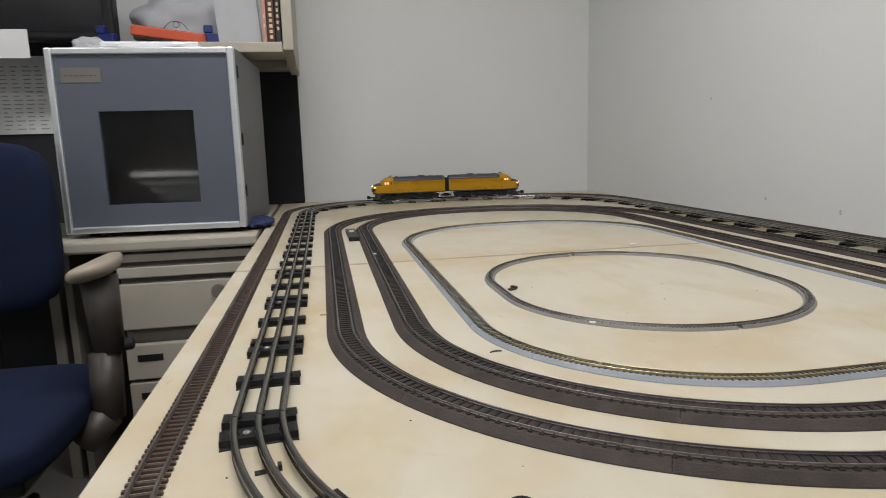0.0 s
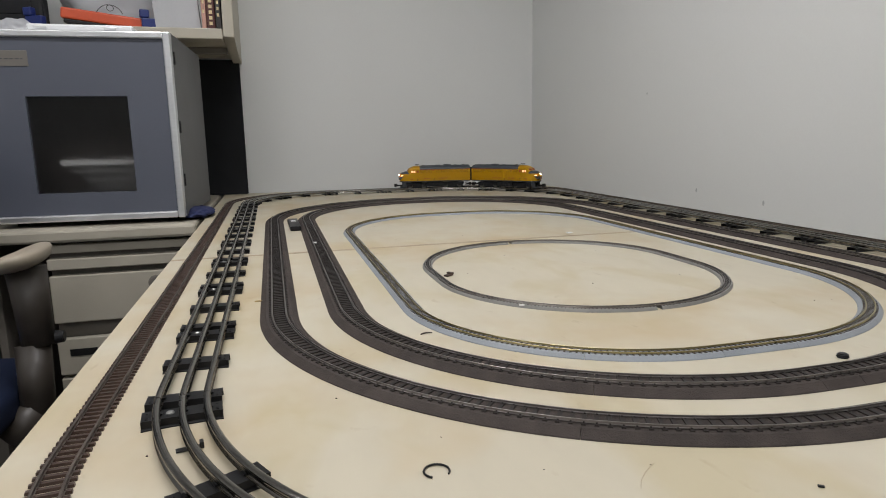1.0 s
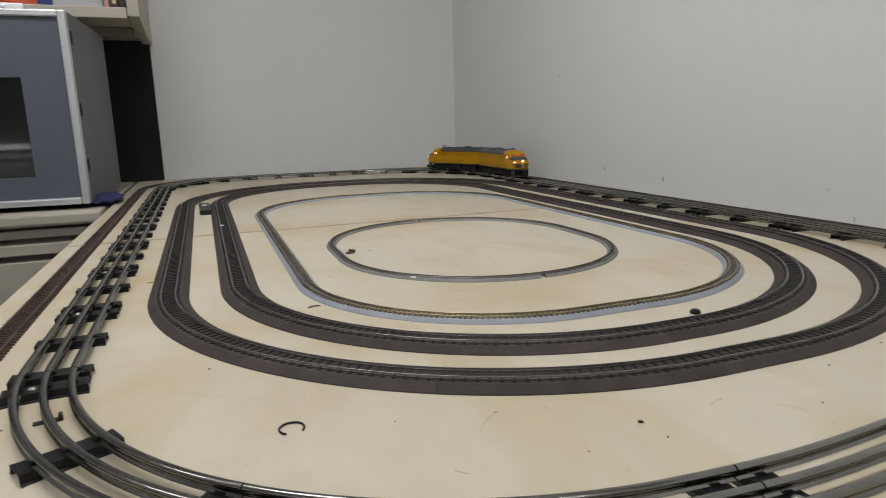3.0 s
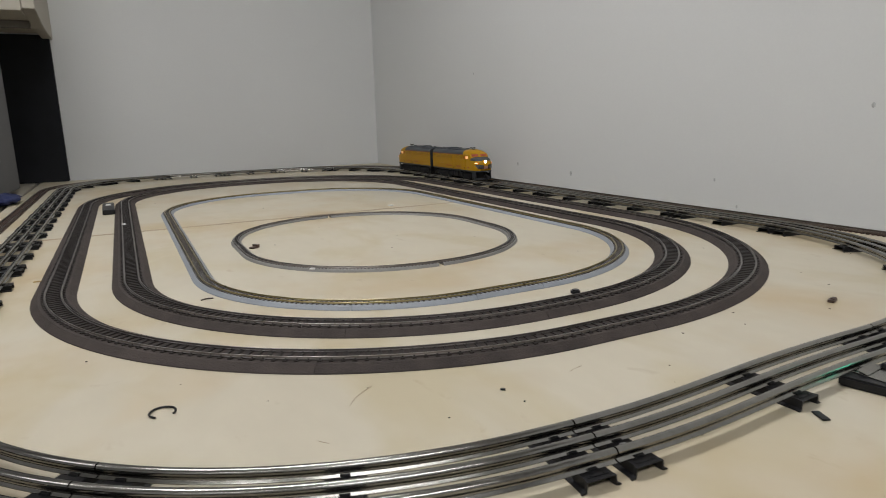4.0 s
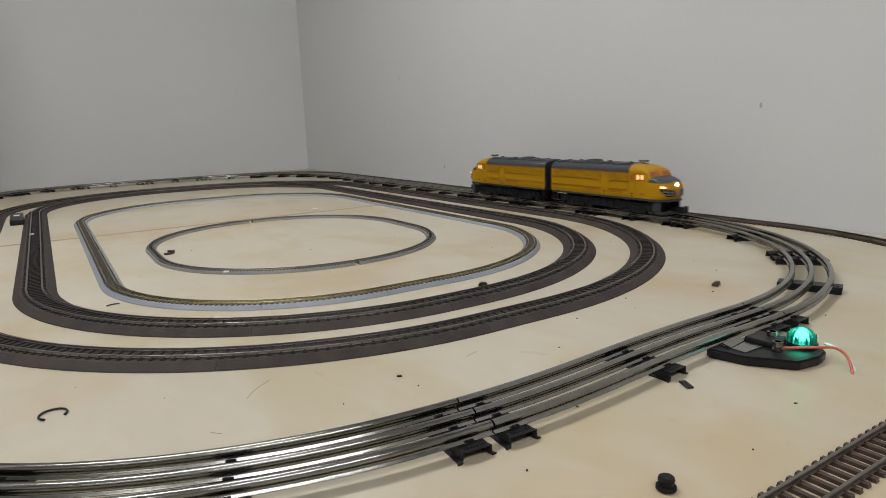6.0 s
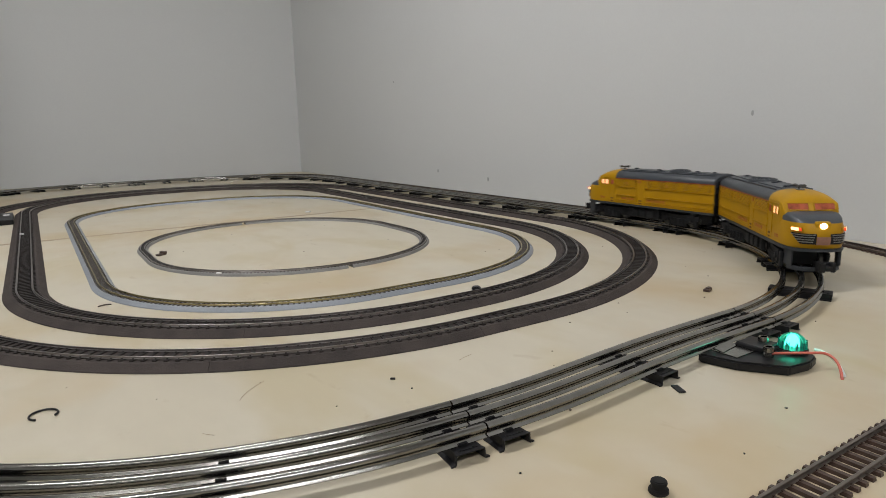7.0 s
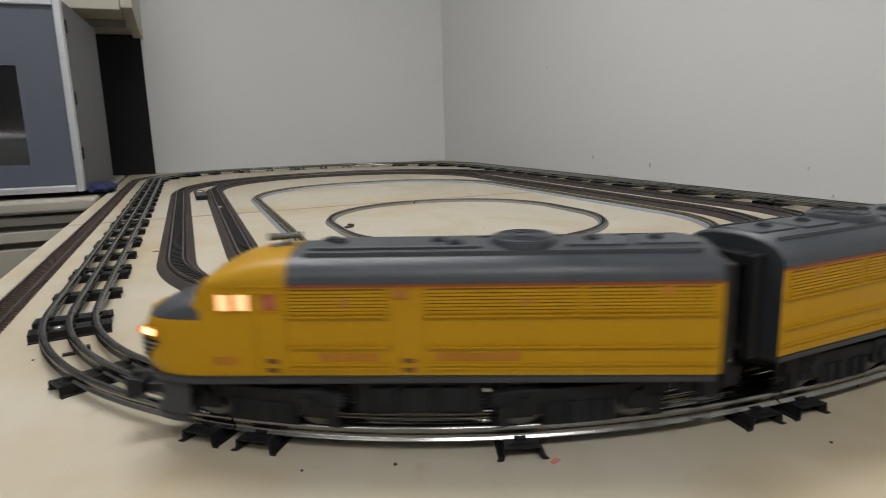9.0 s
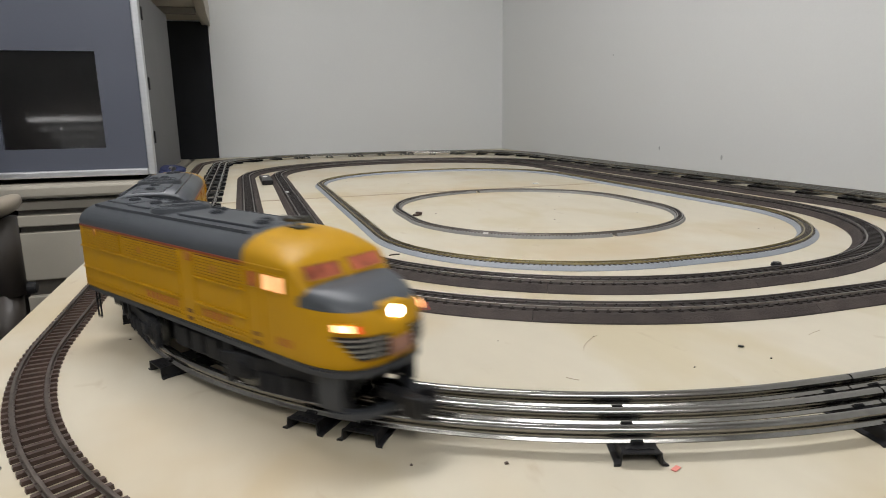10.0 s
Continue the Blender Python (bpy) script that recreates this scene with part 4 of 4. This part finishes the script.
def section(top, w=BW, n=24):
    """The outline of the body over its floor: upright sides and a rounded roof."""
    spring = min(SPRING, top - 0.0048)
    pts = [(-w, SILL), (-w, 0.064), (-w, 0.078)]
    for i in range(n + 1):
        a = math.pi - math.pi * i / n
        c, s = math.cos(a), math.sin(a)
        pts.append((w * math.copysign(abs(c) ** (2 / BEND), c), spring + (top - spring) * abs(s) ** (2 / BEND)))
    return pts + [(w, 0.078), (w, 0.064), (w, SILL)]


def loft(rows, keep=None):
    """Faces between rows of places; keep(centre) chooses among them."""
    bm = bmesh.new()
    vs = [[bm.verts.new(p) for p in row] for row in rows]
    for a, b in zip(vs, vs[1:]):
        for i in range(len(a) - 1):
            quad = (a[i], a[i + 1], b[i + 1], b[i])
            mid = sum((v.co for v in quad), Vector()) / 4
            if keep is None or keep(mid):
                try:
                    bm.faces.new(quad)
                except ValueError:
                    pass
    bmesh.ops.remove_doubles(bm, verts=bm.verts, dist=0.00001)
    bmesh.ops.delete(bm, geom=[v for v in bm.verts if not v.link_faces], context="VERTS")
    bmesh.ops.recalc_face_normals(bm, faces=bm.faces)
    return bm


NOSE_B, NOSE_F, RIM, BLUFF = 0.107, HL, 0.0830, 3.1


def nose_at(a, z, out=0.0):
    """A place on the nose's upright skin: a runs from -1 to 1 round it."""
    t = a * math.pi / 2
    front = NOSE_F - 0.0055 * max(0.0, (z - 0.066) / 0.018) ** 2 - 0.004 * max(0.0, (0.060 - z) / 0.010) ** 2
    w = BW - 0.0010 * max(0.0, (z - 0.074) / 0.01) ** 2 + out
    c, s = max(math.cos(t), 0.0), math.sin(t)
    return Vector((NOSE_B + (front - NOSE_B + out) * c ** (2 / BLUFF), w * math.copysign(abs(s) ** (2 / BLUFF), s), z))


def nose_patch(a0, a1, z0, z1, out, n=14, m=3, taper=0.0):
    rows = [[nose_at(a0 + (a1 - a0) * (1 - taper * (1 - j / m)) * i / n, z0 + (z1 - z0) * j / m, out) for i in range(n + 1)] for j in range(m + 1)]
    bm = loft(rows)
    bmesh.ops.solidify(bm, geom=bm.faces[:], thickness=-0.0006)
    return bm


def on_cab(x, y, out=0.0006):
    """A place on the cab's sloping front."""
    top, w = cab_at(x)
    spring = min(SPRING, top - 0.0048)
    z = spring + (top - spring) * max(0.0, 1 - (abs(y) / w) ** BEND) ** (1 / BEND)
    return Vector((x + out, y, z + out * 0.7))


def bogie(parent):
    """A four-wheel truck; its turning point is its own origin."""
    t = new("truck")
    t.parent = parent
    for side in (-1, 1):
        y = side * 0.0225
        fr = bmesh.new()
        box(fr, -0.047, y - 0.0018, 0.0235, 0.047, y + 0.0018, 0.0300, 0.0008)
        box(fr, -0.020, y - 0.0018, 0.0140, 0.020, y + 0.0018, 0.0240, 0.0010)
        for x in (-0.030, 0.030):
            box(fr, x - 0.0075, y - 0.0030, 0.0185, x + 0.0075, y + 0.0030, 0.0310, 0.0012)
            cyl(fr, 0.0042, 0.0036, (x, y, 0.0245), (x, y + side * 0.0052, 0.0245), 14)
        for x in (-0.014, -0.006, 0.006, 0.014):
            cyl(fr, 0.0024, 0.0024, (x, y + side * 0.0020, 0.0155), (x, y + side * 0.0020, 0.0245), 10)
        box(fr, -0.0435, y - 0.0014, 0.0150, -0.037, y + 0.0024, 0.0240, 0.0006)
        box(fr, 0.037, y - 0.0014, 0.0150, 0.0435, y + 0.0024, 0.0240, 0.0006)
        part("side_frame", fr, CHASSIS, t)
    box_part("bolster", t, BLACK_PLASTIC, (-0.036, -0.0170, 0.0170, 0.036, 0.0170, 0.0320), 0.001)
    for x in (-0.030, 0.030):
        ax = part("wheelset", cyl(bmesh.new(), 0.0022, 0.0022, (x, -0.021, 0.0250), (x, 0.021, 0.0250), 10), CHASSIS, t)
        for side in (-1, 1):
            part("wheel", cyl(cyl(bmesh.new(), 0.0116, 0.0116, (x, side * 0.0182, 0.0250), (x, side * 0.0214, 0.0250), 24), 0.0128, 0.0128, (x, side * 0.0168, 0.0250), (x, side * 0.0182, 0.0250), 24), WHEEL, ax)
    for ob in t.children_recursive:
        tall = 1.26 if ob.name.startswith(("side_frame", "bolster")) else 1.06
        ob.data.transform(Matrix.Translation((0, 0, RAIL_TOP)) @ Matrix.Diagonal((1.02, 1.10 if tall > 1.1 else 1.0, tall, 1)) @ Matrix.Translation((0, 0, -0.0134)))
    return t


def locomotive(label):
    loco = tagged(empty("diesel_locomotive"), label, "model locomotive", "back-to-back locomotives")
    back = -HL
    xs = [back, back + 0.0008, -0.05, 0.02, 0.0698]
    tops = [TOP - 0.002, TOP, TOP, TOP, TOP]
    rows = [[Vector((x, y, z)) for y, z in section(t)] for x, t in zip(xs, tops)]
    part("side_shell", loft(rows, lambda c: c.z < 0.1035), YELLOW, loco, "yellow painted side", smooth=True)
    roof = part("roof", loft(rows, lambda c: c.z >= 0.1035), ROOF, loco, "blue-grey moulded roof", smooth=True)
    end = bmesh.new()
    end.faces.new([end.verts.new((back, y, z)) for y, z in section(TOP - 0.002)])
    part("rear_end", end, ROOF_DARK, loco, "dark grey rear end")
    for c in ((back - 0.010, -0.022, 0.046, back - 0.0002, -0.016, 0.110), (back - 0.010, 0.016, 0.046, back - 0.0002, 0.022, 0.110)):
        box_part("diaphragm_post", loco, BLACK_PLASTIC, c, 0.001)
    box_part("diaphragm_header", loco, BLACK_PLASTIC, (back - 0.010, -0.0159, 0.103, back - 0.0002, 0.0159, 0.110), 0.001)
    box_part("end_door", loco, CHASSIS, (back - 0.0012, -0.0115, 0.050, back - 0.0002, 0.0115, 0.100), 0.0004)
    lad = bmesh.new()
    for k in range(5):
        box(lad, back - 0.0025, 0.0235, 0.052 + 0.011 * k, back - 0.0004, 0.0285, 0.0536 + 0.011 * k)
    part("end_ladder", lad, CHASSIS, loco)
    # cab and nose
    crow = [[Vector((x, y, z)) for y, z in section(t, w)] for x, t, w in ((0.0699, TOP, BW), *CAB_X)]
    part("cab", loft(crow), YELLOW, loco, "yellow cab", smooth=True)
    for s in (-1, 1):
        box_part("cab_gutter", loco, YELLOW, (0.0705, s * (BW - 0.0008), 0.1022, 0.1080, s * (BW + 0.0006), 0.1034), 0.0002)
    zs = [SILL, 0.052, 0.055, 0.059, 0.064, 0.069, 0.074, 0.079, 0.082, RIM]
    part("nose", loft([[nose_at(-1 + i / 20, z) for i in range(41)] for z in zs]), YELLOW, loco, "yellow rounded nose", smooth=True)
    hood = []
    for j in range(10):
        k = j / 9
        row = []
        for i in range(41):
            p = nose_at(-1 + i / 20, RIM, 0.0)
            # flat crown with a rolled edge, rising towards the windscreen
            lift = 0.0074 * min(1.0, k / 0.5) ** 0.55 + 0.0052 * k
            row.append(Vector((p.x + (NOSE_B + 0.012 - p.x) * k, p.y * (1 - k ** 3 * 0.6), RIM + 0.0002 + lift)))
        hood.append(row)
    part("nose_top", loft(hood), ROOF, loco, "blue-grey anti-glare nose top", smooth=True)
    lamp_house = bmesh.new()
    box(lamp_house, 0.1490, -0.0088, 0.0745, 0.1607, 0.0088, 0.0858, 0.0026)
    part("headlight_housing", lamp_house, YELLOW, loco)
    part("headlight", cyl(bmesh.new(), 0.0040, 0.0035, (0.1595, 0, 0.0800), (0.1622, 0, 0.0800), 20, 0.0006), HEADLIGHT, loco, "lit round headlight")
    for s in (-1, 1):
        part("marker_light", nose_patch(s * 0.42, s * 0.60, 0.0735, 0.0772, 0.0020), MARKER, loco, "lit orange-white marker light")
        part("marker_jewel", nose_patch(s * 0.345, s * 0.405, 0.0733, 0.0774, 0.0032, 4), MARKER_RED, loco, "red jewelled marker lens")
        part("marker_trim", nose_patch(s * 0.335, s * 0.62, 0.0726, 0.0781, 0.0010), YELLOW, loco)
        part("grille_panel", nose_patch(s * 0.065, s * 0.64, 0.0560, 0.0700, 0.0004, 14, 6, 0.45), BLACK_PLASTIC, loco, "black grille recess")
        for k in range(4):
            part("grille_bar", nose_patch(s * (0.085 + 0.010 * k), s * (0.625 - 0.065 * k), 0.0678 - 0.0031 * k, 0.0687 - 0.0031 * k, 0.0011), CHROME, loco, "bright metal grille bar")
        # glazing
        rows = [[on_cab(0.1180 + 0.0056 * j / 5 - 0.0012 * (i / 9) ** 2, s * (0.0032 + 0.0232 * i / 9)) for i in range(10)] for j in range(6)]
        part("windscreen", loft(rows), CAB_DIM, loco, "amber-lit windscreen pane")
        rim = bmesh.new()
        edge = [rows[0][i] for i in range(10)] + [rows[j][9] for j in range(1, 6)] + [rows[5][i] for i in range(8, -1, -1)] + [rows[j][0] for j in range(4, 0, -1)]
        for p, q in zip(edge, edge[1:] + edge[:1]):
            cyl(rim, 0.00055, 0.00055, p, q, 6)
        part("windscreen_frame", rim, YELLOW, loco)
        for x0, x1 in ((0.0755, 0.0830), (0.0905, 0.0985), (0.1015, 0.1085)):
            near_bulb = x0 > 0.09
            box_part("side_window", loco, CAB_BRIGHT if near_bulb else CAB_DIM, (x0, s * (BW - 0.0008), 0.0890, x1, s * (BW + 0.0003), 0.0985), 0, "bright amber-lit side window" if near_bulb else "dark brown side window")
            fr = bmesh.new()
            for c in ((x0 - 0.0008, 0.0882, x1 + 0.0008, 0.0889), (x0 - 0.0008, 0.0986, x1 + 0.0008, 0.0994), (x0 - 0.0008, 0.0890, x0 - 0.0001, 0.0985), (x1 + 0.0001, 0.0890, x1 + 0.0008, 0.0985)):
                box(fr, c[0], s * (BW - 0.0006), c[1], c[2], s * (BW + 0.0009), c[3])
            part("window_frame", fr, YELLOW, loco)
        # sides
        box_part("red_stripe", loco, STRIPE_RED, (back + 0.001, s * (BW - 0.0010), 0.1019, 0.0698, s * (BW + 0.0004), 0.1034), 0, "thin red painted stripe")
        for x0, x1 in ((0.0150, 0.0690), (-0.088, -0.0065), (-0.157, -0.092)):
            lv = bmesh.new()
            for k in range(7):
                box(lv, x0, s * (BW - 0.0006), 0.0866 + 0.0020 * k, x1, s * (BW + 0.0007), 0.0881 + 0.0020 * k)
            part("louvre", lv, YELLOW, loco)
            # flat strip behind the ribs, the shade between them put into its colour
            box_part("louvre_recess", loco, RECESS_SHADE, (x0, s * (BW - 0.0006), 0.0866, x1, s * (BW + 0.0001), 0.1008), 0, "dark painted shade between louvres")
        for z, d in ((0.0845, 0.0018), (0.0662, 0.0018), (0.0556, 0.0009), (0.0530, 0.0009)):
            mo = bmesh.new()
            for x0, x1 in ((-0.161, -0.0065), (0.0145, 0.0700)):
                box(mo, x0, s * (BW - 0.0006), z, x1, s * (BW + d), z + 0.0011)
            part("moulding", mo, YELLOW, loco)
        for x in (-0.0052, 0.0132, 0.0705, 0.0878):
            box_part("door_edge", loco, YELLOW, (x - 0.0005, s * (BW - 0.0006), 0.0510, x + 0.0005, s * (BW + 0.0006), 0.1010))
        for x, z in ((-0.134, 0.0985), (0.0075, 0.0985), (0.038, 0.0935), (-0.060, 0.0935)):
            part("porthole", cyl(bmesh.new(), 0.0030, 0.0026, (x, s * (BW - 0.0008), z), (x, s * (BW + 0.0012), z), 14), DARK_YELLOW, loco, "brown round side vent")
        box_part("side_vent", loco, RED_PAINT, (-0.139, s * (BW - 0.0006), 0.0952, -0.129, s * (BW + 0.0005), 0.1005), 0, "small red-brown vent panel")
        box_part("side_vent", loco, RED_PAINT, (0.0030, s * (BW - 0.0006), 0.0950, 0.0112, s * (BW + 0.0005), 0.1005), 0, "small red-brown vent panel")
        # steps are flat dark patches: their shade is painted, nothing is cut in
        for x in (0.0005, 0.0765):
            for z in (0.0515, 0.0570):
                box_part("step_recess", loco, RECESS_SHADE, (x, s * (BW - 0.0006), z, x + 0.0065, s * (BW + 0.0003), z + 0.0026), 0, "dark painted shade of a step recess")
        for x0, x1, z in ((-0.056, -0.010, 0.0580), (0.021, 0.055, 0.0580), (0.100, 0.114, 0.0560)):
            tx = bmesh.new()
            n = max(4, round((x1 - x0) / 0.0062))
            for k in range(n):
                a = x0 + (x1 - x0) * k / n
                box(tx, a, s * (BW - 0.0006), z, a + (x1 - x0) / n * 0.62, s * (BW + 0.0002), z + 0.0052)
            part("painted_marking", tx, RED_PAINT, loco, "red painted marking")
        stp = bmesh.new()
        for c in ((back + 0.005, 0.020, back + 0.006, SILL - 0.003), (back + 0.011, 0.020, back + 0.012, SILL - 0.003), (back + 0.0061, 0.020, back + 0.0109, 0.0215), (back + 0.0061, 0.031, back + 0.0109, 0.0325)):
            box(stp, c[0], s * 0.0280, c[1], c[2], s * 0.0290, c[3])
        part("step", stp, CHASSIS, loco)
    part("nose_badge", nose_patch(-0.060, 0.060, 0.0555, 0.0660, 0.0014), BADGE, loco, "small dull pink nose badge")
    # roof fittings
    z = TOP
    part("roof_fan", cyl(cyl(bmesh.new(), 0.0200, 0.0190, (-0.061, 0, z - 0.002), (-0.061, 0, z + 0.0030), 40, 0.0008), 0.0165, 0.0160, (-0.061, 0, z + 0.0030), (-0.061, 0, z + 0.0036), 32), ROOF, roof)
    rings = bmesh.new()
    for r in (0.006, 0.0105, 0.0150):
        join(rings, arc_wire(r, 0.0004, 0, 359), Matrix.Translation((-0.061, 0, z + 0.0034)))
    part("fan_ring", rings, ROOF_DARK, roof)
    for x0, x1, y in ((-0.036, 0.060, 0.0150), (-0.118, -0.084, 0.0135), (-0.157, -0.123, 0.0120)):
        box_part("roof_hatch", roof, ROOF, (x0, -y, z - 0.004, x1, y, z + 0.0006), 0.0005)
    for x, y in ((-0.136, 0.0), (-0.100, 0.0), (-0.012, 0.0), (-0.022, 0.0085), (0.046, 0.0), (0.052, -0.006)):
        part("roof_vent", cyl(bmesh.new(), 0.0046, 0.0038, (x, y, z), (x, y, z + 0.0030), 16, 0.0008), ROOF_DARK, roof)
    seam = bmesh.new()
    for y in (-0.0215, 0.0215):
        box(seam, -0.155, y - 0.0004, z - 0.006, 0.062, y + 0.0004, z - 0.0010)
    part("roof_rib", seam, ROOF, roof)
    horn = bmesh.new()
    box(horn, 0.074, -0.004, 0.1188, 0.086, 0.004, 0.1209, 0.0006)
    cyl(horn, 0.0012, 0.0012, (0.078, 0, 0.1200), (0.078, 0, 0.1252), 8)
    cyl(horn, 0.0010, 0.0026, (0.072, 0.0024, 0.1256), (0.087, 0.0024, 0.1256), 12)
    cyl(horn, 0.0024, 0.0010, (0.070, -0.0024, 0.1256), (0.084, -0.0024, 0.1256), 12)
    part("horn", horn, WHEEL, roof, "dull metal twin air horn")
    # frame
    plan = [(back + 0.001, -BW)] + [tuple(nose_at(-1 + i / 10, SILL, 0.0022)[:2]) for i in range(21)] + [(back + 0.001, BW)]
    part("underframe", prism(plan, 0.0448, SILL - 0.0001, 0.0008), PILOT, loco, "dark grey sill along the body")
    tank = bmesh.new()
    box(tank, -0.038, -0.0258, 0.0215, 0.038, 0.0258, 0.0447, 0.003)
    tank_ob = part("fuel_tank", tank, CHASSIS, loco)
    for s in (-1, 1):
        for x in (-0.026, -0.007, 0.012):
            box_part("tank_panel", tank_ob, CHASSIS, (x, s * 0.0238, 0.0245, x + 0.014, s * 0.0284, 0.0400), 0.001)
    low = [nose_at(-0.72 + 1.44 * i / 20, 0.055, -0.001) for i in range(21)]
    inner = [Vector((p.x - 0.006, p.y * 0.86, 0)) for p in low]
    part("pilot", prism([(p.x, p.y) for p in low] + [(p.x, p.y) for p in reversed(inner)], 0.0185, 0.0235, 0.0008), PILOT, loco, "dark grey pilot plate")
    for s in (-1, 1):
        part("pilot_post", prism([(0.130, s * 0.0270), (0.146, s * 0.0245), (0.148, s * 0.0270), (0.130, s * 0.0300)], 0.0236, 0.0447, 0.0006), PILOT, loco)
    for x0, x1 in ((0.1500, 0.1860), (-0.1760, -0.1500)):
        cp = bmesh.new()
        box(cp, x0, -0.0040, 0.0245, x1, 0.0040, 0.0310, 0.001)
        k = x1 if x1 > 0 else x0
        d = 1 if x1 > 0 else -1
        box(cp, k - d * 0.014, -0.0100, 0.0225, k, -0.0035, 0.0360, 0.0012)
        box(cp, k - d * 0.010, 0.0035, 0.0225, k - d * 0.003, 0.0085, 0.0360, 0.0012)
        box(cp, k - d * 0.014, -0.0085, 0.0235, k - d * 0.0095, 0.0085, 0.0350, 0.0012)
        part("coupler", cp, BLACK_PLASTIC, loco)
    fit = Matrix.Translation((0, 0, RAIL_TOP)) @ Matrix.Diagonal((0.930, 1.03, 0.89, 1)) @ Matrix.Translation((0, 0, -RAIL_TOP))
    for ob in loco.children_recursive:
        ob.data.transform(fit)
    return loco, bogie(loco), bogie(loco)


LEAD = locomotive("yellow model diesel locomotive, grey roof, headlight lit, leading")
TRAIL = locomotive("yellow model diesel locomotive, grey roof, running backwards behind")

# ---- single ties of the small tracks ----
for thing, me, spots, pieces in TRACKS:
    for x, y, h in spots[:pieces]:
        ob = new("tie", me)
        ob.parent = thing
        ob.matrix_basis = pose(x, y, 0, 0, 0, math.degrees(h))
    joined("tie_row", me, spots[pieces:], thing, me.materials[0])


# ---- what moves ----
RUN = [(0, 2.65), (0.5, 2.829), (1, 2.997), (1.5, 3.144), (2, 3.241), (2.5, 3.329), (4, 3.778), (4.5, 3.986), (5, 4.238), (5.5, 4.493), (6, 4.754), (7.5, 5.413), (8, 5.622), (8.5, 5.846), (9, 6.096), (9.5, 6.367), (10, 6.632)]


def run_at(t):
    """How far the leading locomotive's middle has come along the loop: a smooth curve through RUN."""
    ts, ss = [r[0] for r in RUN], [r[1] for r in RUN]
    slope = [(ss[min(i + 1, len(RUN) - 1)] - ss[max(i - 1, 0)]) / (ts[min(i + 1, len(RUN) - 1)] - ts[max(i - 1, 0)]) for i in range(len(RUN))]
    i = min(max(k for k in range(len(RUN)) if ts[k] <= t), len(RUN) - 2)
    d = ts[i + 1] - ts[i]
    u = (t - ts[i]) / d
    return ss[i] * (1 + 2 * u) * (1 - u) ** 2 + ss[i + 1] * u * u * (3 - 2 * u) + d * (slope[i] * u * (1 - u) ** 2 - slope[i + 1] * u * u * (1 - u))


def motions():
    reach, pitch = 0.080, 0.325
    times = [k / 10 for k in range(101)]
    for (loco, front, rear), back, flip in ((LEAD, 0.0, 0), (TRAIL, pitch, 180)):
        body, trucks = [], ([], [])
        for t in times:
            s = run_at(t) - back
            sign = -1 if flip else 1
            a, b = O_LOOP.at(s + reach), O_LOOP.at(s - reach)
            head = math.degrees(math.atan2(a[1] - b[1], a[0] - b[0])) + flip
            body.append((t, pose((a[0] + b[0]) / 2, (a[1] + b[1]) / 2, 0.0, 0, 0, head)))
            for k, end in enumerate((a, b) if not flip else (b, a)):
                trucks[k].append((t, pose(reach if k == 0 else -reach, 0, 0, 0, 0, (math.degrees(end[2]) + flip - head + 180) % 360 - 180)))
        walk(loco, body)
        walk(front, trucks[0])
        walk(rear, trucks[1])


motions()
